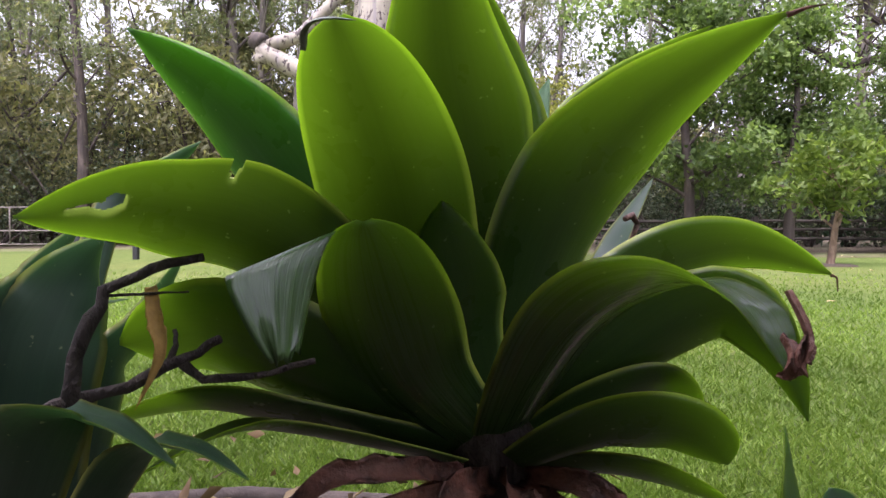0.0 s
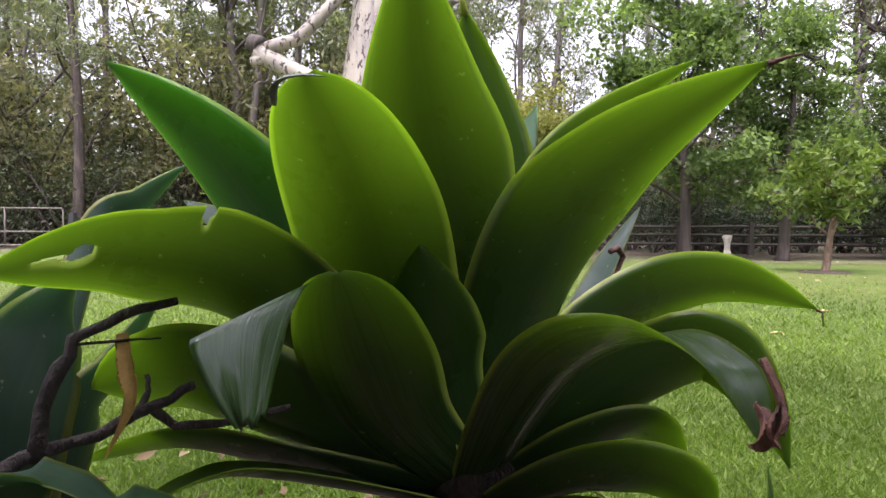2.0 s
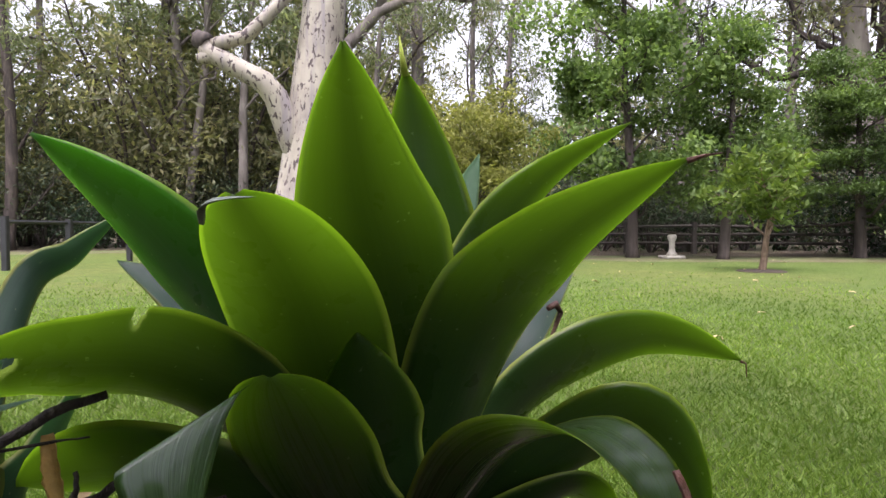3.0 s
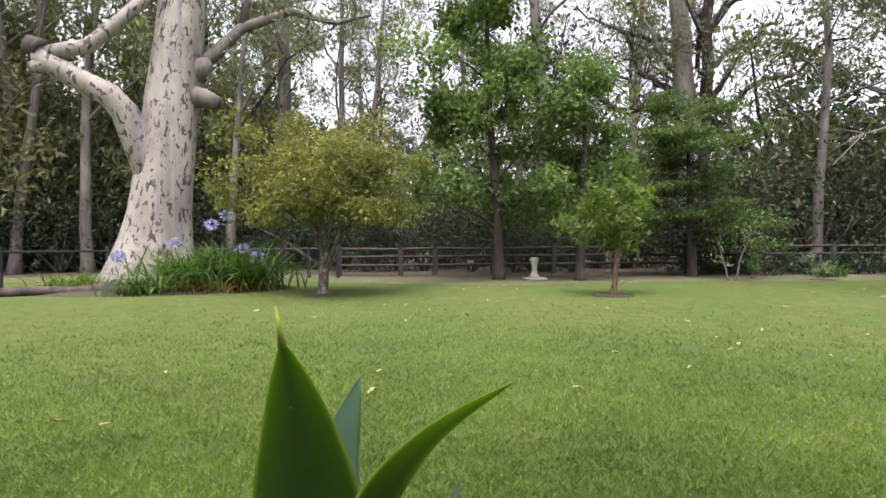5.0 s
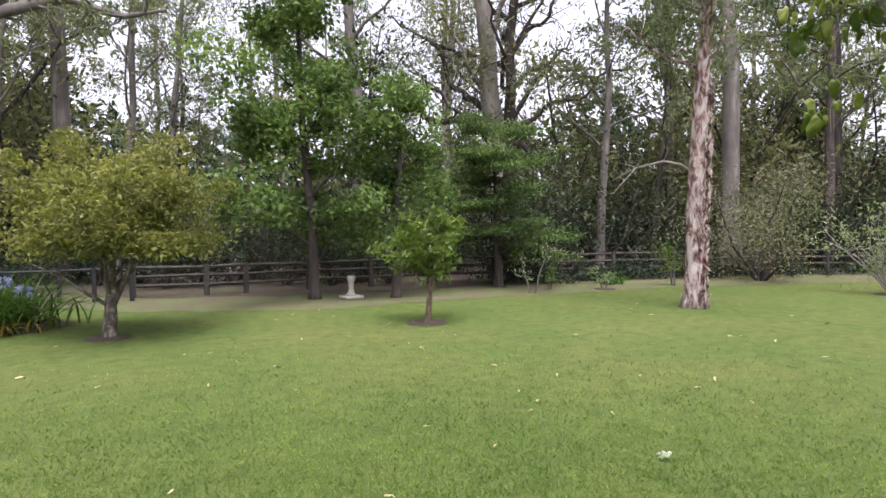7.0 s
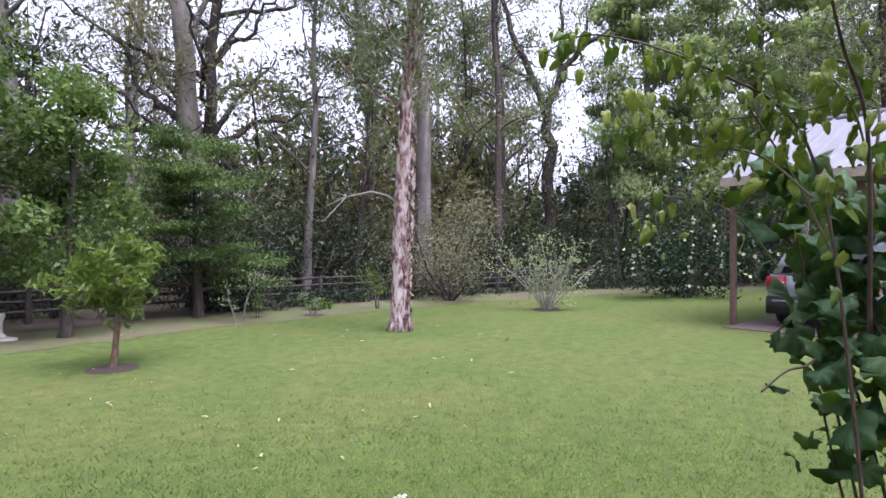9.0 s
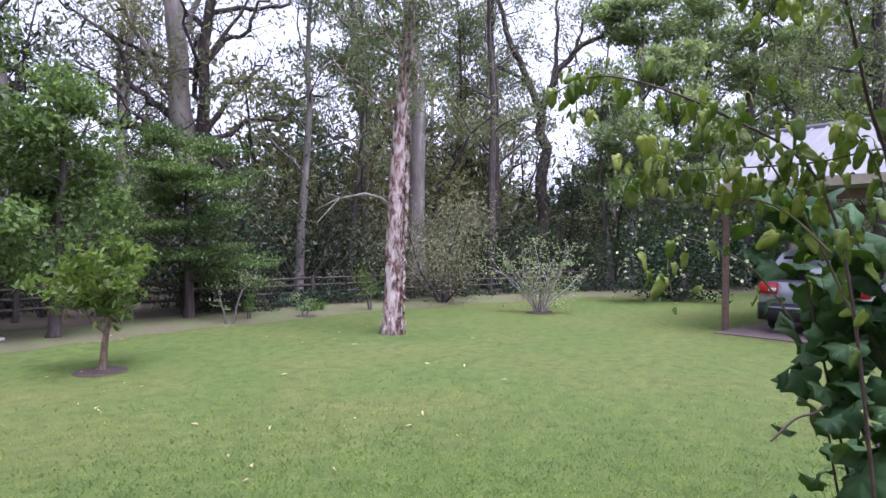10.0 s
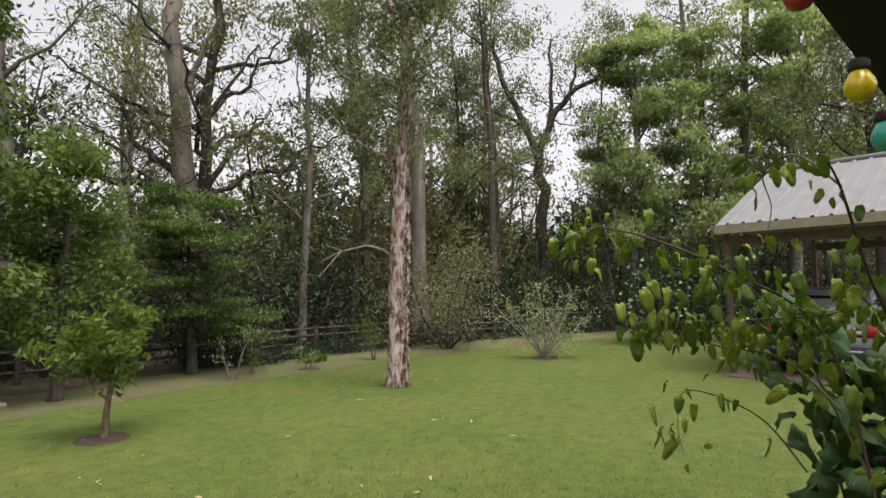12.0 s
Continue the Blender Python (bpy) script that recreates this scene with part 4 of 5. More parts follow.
neighbour = thing("agave", (0, 0, 0), "bluish agave offset with yellow-edged arching leaves", "agave")
for pts, w, fb, ft in (
        ([(-.14, .45, .20), (-.124, .441, .373), (-.114, .464, .448), (-.104, .496, .488)], .08, (-.3, .6, .5), (-.2, .6, .6)),
        ([(-.16, .45, .22), (-.14, .438, .405), (-.14, .471, .455), (-.138, .522, .498)], .05, (-.6, .5, .5), (-.6, .5, .5)),
        ([(-.13, .40, .22), (-.053, .342, .383), (-.019, .344, .395), (.019, .344, .371)], .05, (.2, .5, 1), (.2, .1, 1)),
        ([(-.12, .45, .22), (-.101, .48, .37), (-.091, .519, .414), (-.079, .576, .471)], .05, (-.6, .5, .5), (-.6, .5, .5)),
        ([(-.18, .5, .22), (-.219, .69, .50), (-.187, .743, .558), (-.149, .777, .603)], .04, (-.5, .6, .3), (-.5, .6, .3)),
        ([(-.12, .42, .22), (-.026, .375, .357), (.01, .375, .371), (.047, .371, .353)], .035, (.2, .3, 1), (.2, .1, 1)),
        ([(-.17, .46, .24), (-.211, .512, .411), (-.199, .548, .419), (-.157, .623, .425)], .035, (.1, -.3, 1), (.1, -.3, 1))):
    agave_leaf(pts, w, fb, ft, AGAVE_BLUE, neighbour)
solid("stem", Geo().tube([(-.15, .45, -.02), (-.15, .45, .12), (-.14, .44, .26)], [.04, .04, .03], 12), DRY_LEAF, neighbour)


PALE_GREEN = plain("pale_wet_green", (0.2, 0.24, 0.17), 0.25, 0, 0.4, 90, 0.3)


# dead leaves hanging round the agave's stem, and dry tips
def strip(pts, width, face, mat, owner, name="dead_leaf", label="", twist=0.0, seed=0, thick=0.003):
    g = leaf_mesh(pts, width, face, (face[0] + twist, face[1], face[2] + twist), cup=0.7, thick=thick, base_w=0.7, wide_at=0.4, seg=18, ragged=0.5, seed=seed)
    return solid(name, g, mat, owner, label)


for i, (pts, w, face) in enumerate((
        ([(.19, .52, .29), (.165, .47, .30), (.15, .44, .27), (.155, .44, .20), (.16, .45, .12)], .026, (0, -1, .5)),
        ([(.20, .52, .29), (.205, .46, .305), (.22, .44, .28), (.235, .445, .21), (.23, .46, .13)], .024, (.4, -1, .5)),
        ([(.22, .52, .29), (.26, .48, .30), (.285, .47, .275), (.30, .475, .22), (.30, .49, .15)], .024, (.5, -1, .5)),
        ([(.17, .53, .29), (.12, .49, .31), (.07, .47, .31), (.045, .46, .28), (.04, .46, .22)], .02, (-.3, -1, .6)),
        ([(.18, .53, .28), (.13, .50, .27), (.09, .50, .22), (.08, .50, .14)], .03, (-.6, -1, .3)),
        ([(.21, .54, .26), (.25, .52, .24), (.27, .52, .16), (.26, .53, .06)], .034, (.6, -1, .3)),
        ([(.19, .53, .26), (.18, .49, .22), (.19, .48, .14), (.19, .49, .05)], .034, (0, -1, .2)))):
    strip(pts, w, face, DRY_LEAF, agave, label="shrivelled reddish-brown dead leaf", twist=0.4, seed=i)
    shift = Vector((0.028 * math.sin(i * 2.1), 0.02 * math.cos(i * 1.3), -0.012))
    strip([Vector(p) + shift * (k + 0.5) for k, p in enumerate(pts)], w * 0.8, face, DRY_LEAF, agave, label="shrivelled reddish-brown dead leaf", twist=-0.5, seed=i + 40)
strip([(0.320, 0.330, 0.463), (0.324, 0.324, 0.448), (0.323, 0.318, 0.437), (0.317, 0.317, 0.426)], 0.006, (.5, -.8, .2), DRY_LEAF, agave, "dry_tip", "withered brown leaf tip", 0.6, 11)
strip([(0.319, 0.331, 0.440), (0.318, 0.323, 0.433), (0.314, 0.319, 0.427), (0.310, 0.321, 0.424)], 0.012, (.5, -.8, .2), DRY_LEAF, agave, "dry_tip", "withered brown leaf tip", 0.6, 12)
strip([(0.325, 0.323, 0.441), (0.318, 0.318, 0.432), (0.322, 0.316, 0.425)], 0.011, (.5, -.8, .2), DRY_LEAF, agave, "dry_tip", "withered brown leaf tip", 0.6, 13)
strip([(-.035, .429, .455), (-.028, .419, .434), (-.022, .412, .414), (-.034, .404, .382)], .010, (.2, -1, .2), YELLOW_DRY, agave, "dead_leaf", "dry yellow strap leaf", 0.5, 13)
solid("tendril", Geo().tube([(.318, .62, .448), (.33, .636, .46), (.339, .642, .479), (.348, .648, .498), (.342, .646, .507), (.333, .64, .503)], [.0015, .0018, .002, .003, .004, .003], 6), DRY_LEAF, agave, "curled brown dry tip")
solid("tip_spine", Geo().tube([(.374, .431, .6285), (.385, .428, .632), (.396, .426, .6335)], [.0022, .0012, .0004], 6), DRY_LEAF, agave)
solid("tip_spine", Geo().tube([(.533, .633, .4475), (.539, .633, .445), (.54, .633, .431)], [.0018, .001, .0006], 6), DRY_LEAF, agave)
solid("tip_spine", Geo().tube([(.188, .652, .738), (.185, .652, .758), (.182, .652, .778)], [.0045, .0025, .0006], 6), AGAVE, agave)
solid("tip_curl", leaf_mesh([(.084, .356, .586), (.088, .347, .5945), (.098, .345, .598), (.112, .351, .599)], .006, (0, -.6, 1), (0, -.4, 1), cup=.15, thick=.003, seg=12, ragged=.3), PALE_GREEN, agave, "grey-green curled leaf end")

dead_branch = thing("dead_branch", (0, 0, 0), "dark forked dead branch lying against the agave", "branch")
for pts, r in (([(-.13, .34, .35), (-.1, .356, .374), (-.075, .392, .388), (-.048, .423, .393), (-.019, .44, .406), (.004, .442, .419)], .0085),
               ([(-.071, .396, .385), (-.062, .399, .431), (-.053, .408, .455), (-.036, .43, .468), (-.01, .45, .474)], .008),
               ([(-.022, .439, .405), (-.008, .442, .392), (.022, .443, .393), (.067, .448, .403)], .0055),
               ([(-.055, .408, .452), (-.03, .425, .452), (-.012, .432, .452)], .0018),
               ([(-.03, .436, .402), (-.025, .44, .415), (-.028, .444, .425)], .004),
               ([(-.1, .36, .372), (-.12, .44, .29), (-.13, .5, .12), (-.13, .52, -.01)], .008)):
    rngs = np.random.default_rng(int(r * 1e5))
    r *= 0.7
    fine = []
    for a, b in zip(pts[:-1], pts[1:]):
        fine += [Vector(a).lerp(Vector(b), f) + Vector(rngs.normal(scale=r * 0.13, size=3)) for f in (0, 0.33, 0.66)]
    fine.append(Vector(pts[-1]))
    solid("twig", Geo().tube(fine, [r * (0.95 - 0.5 * i / len(fine)) * rngs.uniform(0.85, 1.15) for i in range(len(fine))], 9), STICK, dead_branch)

# litter bed round the agaves
bed = Geo()
nn = 40
bed.v = [Vector((-0.1, 0.62, 0.05))] + [Vector((-0.15 + (1.3 + 0.12 * math.sin(k * 1.7)) * math.cos(2 * math.pi * k / nn), 0.3 + (0.72 + 0.05 * math.sin(k * 2.3)) * math.sin(2 * math.pi * k / nn), 0.004)) for k in range(nn)]
bed.f = [(0, 1 + k, 1 + (k + 1) % nn) for k in range(nn)]
tagged(solid("garden_bed", bed, SOIL), "dark mulch bed round the agaves", "bed", kind="structure")
rng_l = np.random.default_rng(77)
n_l = 420
cl = np.stack([rng_l.normal(-0.25, 0.35, n_l), rng_l.normal(0.72, 0.2, n_l), rng_l.uniform(0.02, 0.07, n_l)], 1)
tagged(cards("leaf_litter", cl, rng_l.normal(size=(n_l, 3)) * np.array((1, 1, 0.25)), 0.055, 0.018, LITTER_LEAF, rng=rng_l), "dry fallen gum leaves on the mulch", "leaf litter", kind="stuff")
edging = thing("log_edging", (0, 0, 0), "rough brown log edging the mulch bed", "log")
solid("log", Geo().tube([(-.5, 1.02, .03), (-.2, 1.06, .03), (.1, 1.03, .03), (.32, 1.0, .025)], [.012, .015, .014, .01], 12), BARK_DARK, edging)


# ---- agapanthus clump and log by the gum ----
def strap_clump(name, place, label, seed, n, length, spread, mat, category="agapanthus", group="", width=0.032):
    """Arching strap leaves from a crown; each a narrow curved ribbon with a keel."""
    rng = np.random.default_rng(seed)
    root = thing(name, place, label, category, group)
    g = Geo()
    for i in range(n):
        a, ln = rng.uniform(0, 2 * math.pi), length * rng.uniform(0.6, 1.15)
        o = Vector((rng.normal() * spread[0], rng.normal() * spread[1], 0))
        out = rng.uniform(0.45, 1.15)
        d = Vector((math.cos(a), math.sin(a), 0))
        s = Vector((-d.y, d.x, 0))
        first = len(g.v)
        for j in range(6):
            f = j / 5
            p = o + d * (out * ln * f * (0.5 + 0.5 * f)) + Vector((0, 0, ln * (f * 1.15 - out * 0.85 * f * f)))
            w = width * (1 - f ** 3) * 0.5 + 0.001
            g.v += [p - s * w + Vector((0, 0, w * 0.5)), p, p + s * w + Vector((0, 0, w * 0.5))]
        for j in range(5):
            q = first + j * 3
            g.f += [(q, q + 1, q + 4, q + 3), (q + 1, q + 2, q + 5, q + 4)]
    solid("foliage", g, mat, root)
    return root


ag = strap_clump("agapanthus_clump", (-0.75, 11.75, 0), "dense agapanthus clump with blue flower heads", 3, 800, 1.15, (0.5, 0.3), STRAP_LEAF)
for x, y, z in ((-1.65, -.1, .62), (-.72, -.2, .85), (-.1, -.1, 1.18), (.15, 0, 1.36), (.44, -.15, .73), (.70, -.2, .58)):
    stalk = solid("flower_stalk", Geo().tube([(x * 0.6, y, 0), (x * 0.85, y, z * 0.5), (x, y, z)], [.012, .01, .008], 6), STRAP_LEAF, ag)
    rr = np.random.default_rng(int(abs(x) * 100))
    dirs = rr.normal(size=(70, 3))
    dirs /= np.linalg.norm(dirs, axis=1, keepdims=True)
    cards("flower_head", dirs * np.array((.11, .11, .08)) + np.array((x, y, z + .03)), dirs, .08, .04, PETAL_BLUE, ag, "pale blue globe of flowers", rng=rr)
strap_clump("agapanthus_clump", (-1.9, 10.95, 0), "lower agapanthus clump with yellowed leaves", 4, 130, 0.5, (0.22, 0.12), STRAP_LEAF)
strap_clump("agapanthus_clump", (-0.9, 11.1, 0), "agapanthus clump of dry brown and yellow leaves", 5, 150, 0.42, (0.5, 0.12), STRAP_DRY)
strap_clump("agapanthus_clump", (-3.2, 12.6, 0), "bright yellow-green strappy clump behind the gum", 6, 160, 0.5, (0.35, 0.2), LIME_LEAF)
mound = Geo()
for i in range(9):
    f = i / 8
    mound.v += [Vector((-1.6 + 2.3 * (1 - f * f) ** 0.5 * math.cos(2 * math.pi * k / 30) * (1 - f * 0.2), 12.0 + 1.35 * (1 - f * 0.8) * math.sin(2 * math.pi * k / 30), 0.22 * f - 0.02 + 0.03 * noise.noise((k, i, 0)))) for k in range(30)]
mound.f = [(i * 30 + k, i * 30 + (k + 1) % 30, (i + 1) * 30 + (k + 1) % 30, (i + 1) * 30 + k) for i in range(8) for k in range(30)] + [tuple(range(240, 270))]
tagged(solid("mulch_mound", mound, LITTER), "leafy brown mound round the gum's foot", "mound", kind="structure")
lg = thing("fallen_log", (0, 0, 0), "dark weathered log lying on the grass", "log")
solid("log", Geo().tube([(-4.4, 11.5, .06), (-3.7, 11.55, .08), (-3.0, 11.45, .07), (-2.5, 11.3, .06)], [.075, .085, .08, .06], 10), BARK_DARK, lg)


# ---- birdbath ----
bb = thing("birdbath", (5.86, 12.2, 0), "small cream concrete pedestal birdbath with a dark bowl", "birdbath")
solid("base", Geo().box((-.21, -.21, 0), (.21, .21, .06), .02), CONCRETE, bb)
solid("pedestal", Geo().lathe([(.11, .06), (.11, .1), (.07, .14), (.055, .24), (.065, .36), (.09, .42), (.1, .48), (.06, .52)], 18), CONCRETE, bb)
solid("bowl", Geo().lathe([(.06, .51), (.09, .53), (.115, .555), (.12, .575), (.1, .575), (.03, .55)], 20), BARK_DARK, bb, "dark shallow bowl")


# ---- fences ----
def rail_fence(name, pts, label, height, rails, post, rail, mat, group):
    """Posts along a line, and rails from post to post."""
    root = thing(name, (*pts[0], 0), label, "fence", group)
    o = Vector((*pts[0], 0))
    for i, p in enumerate(pts):
        q = Vector((*p, 0)) - o
        solid("post", Geo().box((q.x - post, q.y - post, -.05), (q.x + post, q.y + post, height * (1 + 0.04 * math.sin(i * 5.1))), .012), mat, root, smooth=False)
        if i:
            a = Vector((*pts[i - 1], 0)) - o
            for k, z in enumerate(rails):
                s = 0.012 * math.sin(i * 3.3 + k * 2)
                solid("rail", Geo().tube([(a.x, a.y, z + s), (q.x, q.y, z - s)], [rail, rail], 6), mat, root, smooth=False)
    return root


rail_fence("rail_fence", [(-5.62, 9.07), (-5.3, 10.14), (-5.0, 11.6), (-4.8, 13.3), (-3.4, 15.2), (-1.6, 15.7), (.46, 15.6), (1.1, 15.2), (1.8, 14.9)], "low black rail fence beside the gum", .8, (.72,), .045, .03, RAIL_BLACK, "fences")
rail_fence("timber_fence", [(1.9, 15.6), (3.4, 15.0), (4.3, 14.9), (5.8, 14.6), (7.4, 14.3), (9.0, 13.9), (10.8, 13.3), (12.6, 12.7), (14.4, 12.1), (16.3, 11.2), (18.4, 10.0), (20.4, 8.8), (22.0, 7.4), (23.6, 6.2)],
           "weathered grey timber post and rail fence", .78, (.28, .5, .7), .06, .042, FENCE_WOOD, "fences")


# ---- saplings and low plants along the lawn edge ----
def sapling(place, h, seed, label, leaves=60, mat=FEATHER_LEAF):
    s = bush("sapling", label, seed, h, h * 0.35, leaves, (0.09, 0.04), mat, "saplings", stems=2, mat_bark=BARK_GREY, category="sapling", clump=0.1, low=h * 0.25)
    place_copy(s, *place, 1.0, seed * 40)
    discard(s)


sapling((9.5, 10.3), 1.25, 71, "thin staked sapling in the lawn", 90)
sapling((11.45, 9.85), .62, 72, "small leafy sapling in a mulch ring", 160)
sapling((10.4, 10.6), .6, 73, "low leafy seedling near the forest edge", 200, BROAD_LEAF)
sapling((13.4, 9.3), 1.35, 74, "slender sapling with bright green leaves", 260, LIME_LEAF)
strap_clump("strap_plant", (12.6, 10.6, 0), "dark strappy clump at the lawn edge", 75, 90, 0.45, (.2, .1), STRAP_LEAF, "plant")
rng_h = np.random.default_rng(9)
low = bush("edge_plant", "low weedy plants along the forest edge", 76, .6, .7, 220, (0.11, 0.038), DARK_LEAF, "edge plants", stems=5, clump=0.3)
for i in range(34):
    a = 40 + 48 * i / 34
    r = edge_radius(a) + rng_h.uniform(-.3, .6)
    place_copy(low, math.sin(radians(a)) * r, math.cos(radians(a)) * r, rng_h.uniform(.6, 1.3), rng_h.uniform(0, 360))
discard(low)


def mulch_ring(x, y, r, mat=SOIL, label="dark mulch ring round a trunk"):
    g = Geo().lathe([(r * .9, -.01), (r * .86, .012), (r * .7, .022), (r * .4, .026), (r * .1, .03)], 20)
    ob = solid("mulch_ring", g, mat)
    ob.location = (x, y, 0)
    return tagged(ob, label, "mulch ring", "mulch rings")


mulch_ring(5.32, 8.2, .38)
mulch_ring(.98, 9.9, .36)
mulch_ring(15.0, 5.19, .42, label="dark green edged mulch ring round a shrub")
mulch_ring(11.45, 9.85, .3)

# peeling bark on the paperbark
pb = bpy.data.objects["paperbark"]
rng_p = np.random.default_rng(31)
n_p = 500
hp = rng_p.uniform(0.02, 4.2, n_p)
ap = rng_p.uniform(0, 2 * math.pi, n_p)
rp = 0.19 * (1 - hp / 9) + 0.012 + 0.05 * (hp < .2)
cp = np.stack([np.cos(ap) * rp, np.sin(ap) * rp - 0.06 * hp, hp], 1)
cards("bark_flake", cp, np.stack([rng_p.normal(scale=.3, size=n_p), rng_p.normal(scale=.3, size=n_p), np.ones(n_p)], 1), .22, .05, PAPER, pb, "curling strips of papery bark", rng=rng_p)
tagged(pb.children[-1], kind="stuff")


dead = Geo().tube([(.2, .1, 2.45), (.1, .35, 2.66), (-.08, .59, 2.74), (-.39, 1.04, 2.62), (-.65, 1.39, 2.39)], [.03, .026, .022, .016, .008], 7)
for tip in ((-.2, .5, 3.0), (-.6, .9, 2.9), (-.5, 1.3, 2.75), (-.9, 1.5, 2.2)):
    dead.tube([(-.08 - .3 * (tip[1] > .8), .59 + .4 * (tip[1] > .8), 2.74 - .1 * (tip[1] > .8)), (tip[0] * .7, tip[1] * .9, tip[2] - .05), tip], [.012, .009, .003], 5)
solid("dead_branch", dead, BARK_PALE, pb, "bare pale dead branch")
gate = thing("metal_gate", (-8.36, 13.0, 0), "grey tubular metal gate beyond the fence", "gate")
for pts in ([(0, 0, 0), (0, 0, .98), (-.05, 0, 1.02), (-2.6, 0, 1.02)], [(0, 0, .5), (-2.6, 0, .5)], [(0, 0, .2), (-2.6, 0, .2)], [(-1.3, 0, .2), (-1.3, 0, 1.02)], [(-2.6, 0, 0), (-2.6, 0, 1.02)]):
    solid("gate_pipe", Geo().tube(pts, [.017] * len(pts), 8), BARK_GREY, gate)


# ---- carport and car ----
cp_root = thing("carport", (13.8, .86, 0), "open carport with pale ribbed metal roof on timber posts", "carport", turn=-21.7)
for x, y in ((0, 0), (0, -3.1), (0, -6.2), (5.2, 0), (5.2, -3.1), (5.2, -6.2)):
    solid("post", Geo().box((x - .055, y - .055, -.05), (x + .055, y + .055, 2.9), .012), TIMBER, cp_root, smooth=False)


def ribbed(y0, y1, xa, za, xb, zb):
    """A sheet with raised ribs that run up the slope, 2 mm of metal."""
    prof, y = [], y0
    while y > y1:
        prof += [(y, 0), (y - .21, 0), (y - .235, .035), (y - .275, .035)]
        y -= .3
    g = Geo()
    n = len(prof)
    for dz in (0.0, -.004):
        for x, z in ((xa, za), (xb, zb)):
            g.v += [Vector((x, yy, z + h + dz)) for yy, h in prof]
    g.f = [(k, n + k, n + k + 1, k + 1) for k in range(n - 1)] + [(2 * n + k, 2 * n + k + 1, 3 * n + k + 1, 3 * n + k) for k in range(n - 1)]
    g.f += [(k, k + 1, 2 * n + k + 1, 2 * n + k) for k in range(n - 1)]
    return g


solid("roof_sheet", ribbed(.08, -6.6, -.35, 3.0, 2.6, 4.4), TIN, cp_root, "pale ribbed metal sheeting", smooth=False)
solid("roof_sheet", ribbed(.08, -6.6, 5.55, 3.0, 2.6, 4.4), TIN, cp_root, smooth=False)
solid("ridge_cap", Geo().tube([(2.6, .1, 4.42), (2.6, -6.6, 4.42)], [.07, .07], 8), TIN, cp_root)
solid("fascia", Geo().box((-.42, -6.6, 2.82), (-.36, .08, 2.99), .006), TIMBER_TAN, cp_root, smooth=False)
solid("beam", Geo().box((-.06, -6.5, 2.6), (.06, .05, 2.78), .01), TIMBER, cp_root, smooth=False)
solid("beam", Geo().box((5.14, -6.5, 2.6), (5.26, .2, 2.78), .01), TIMBER, cp_root, smooth=False)
gable = Geo()
gable.v = [Vector((x, y, z)) for y in (.03, .06) for x, z in ((-.3, 2.9), (5.5, 2.9), (2.6, 4.33))]
gable.f = [(0, 2, 1), (3, 4, 5), (0, 1, 4, 3), (1, 2, 5, 4), (2, 0, 3, 5)]
solid("gable", gable, TIN, cp_root, "pale metal gable end", smooth=False)
slab = solid("slab", Geo().box((-.5, -6.8, -.02), (5.6, .0, .02)), PAVER, smooth=False)
slab.matrix_world = pose(13.8, .86, 0, 0, 0, -21.7)
tagged(slab, "brown paved carport floor", "paving", kind="structure")

CAR_SILVER = plain("silver_paint", (0.42, 0.44, 0.47), 0.25, 0.6, 0.05, 3, 0.0)
CAR_DARK = plain("dark_trim", (0.02, 0.02, 0.022), 0.5, 0, 0.2, 10, 0.05)
CAR_GLASS = plain("dark_glass", (0.012, 0.014, 0.016), 0.05, 0, 0.1, 3, 0.0)
LAMP_RED = plain("red_lamp", (0.45, 0.02, 0.02), 0.15, 0, 0.2, 20, 0.0)
LAMP_CLEAR = plain("clear_lamp", (0.7, 0.68, 0.66), 0.15, 0, 0.1, 20, 0.0)
PLATE = plain("plate_white", (0.6, 0.6, 0.58), 0.4, 0, 0.1, 20, 0.0)


def extruded(profile, half, top_in=0.0, z_low=0.0, z_high=1.0):
    """A side profile swept across the car, with softened, inset flanks."""
    g = Geo()
    n = len(profile)
    rows = [(-1, .94), (-1, 1), (-.95, 1.0), (0, 1.0), (.95, 1.0), (1, 1), (1, .94)]
    cx = sum(p[0] for p in profile) / n
    cz = sum(p[1] for p in profile) / n
    for s, k in rows:
        for x, z in profile:
            kk = .93 if abs(s) == 1 and k < 1 else (.97 if abs(s) == 1 else 1.0)
            t = max(0, (z - z_low) / (z_high - z_low))
            y = s * (half - top_in * t) * (1.0 if k == 1.0 else 1.003)
            g.v.append(Vector((cx + (x - cx) * kk, y, cz + (z - cz) * kk)))
    for i in range(len(rows) - 1):
        g.f += [(i * n + j, i * n + (j + 1) % n, (i + 1) * n + (j + 1) % n, (i + 1) * n + j) for j in range(n)]
    g.f += [tuple(range(n - 1, -1, -1)), tuple(range(len(g.v) - n, len(g.v)))]
    return g


car = thing("car", (13.62, -.62, .02), "silver hatchback parked nose-in under the carport", "car", turn=-21.7)
solid("body", extruded([(.02, .45), (.0, .75), (.06, 1.0), (.25, 1.06), (3.3, 1.02), (4.2, .85), (4.4, .6), (4.35, .35), (.1, .35)], .95), CAR_SILVER, car)
cabin = solid("cabin", extruded([(.1, 1.0), (.3, 1.35), (.55, 1.6), (1.2, 1.68), (2.2, 1.64), (2.9, 1.35), (3.35, 1.02)], .9, .2, 1.0, 1.68), CAR_SILVER, car)
rw = Geo()
rw.v = [Vector(p) for p in ((.135, -.72, 1.06), (.135, .72, 1.06), (.49, .62, 1.52), (.49, -.62, 1.52), (.11, -.72, 1.06), (.11, .72, 1.06), (.465, .62, 1.53), (.465, -.62, 1.53))]
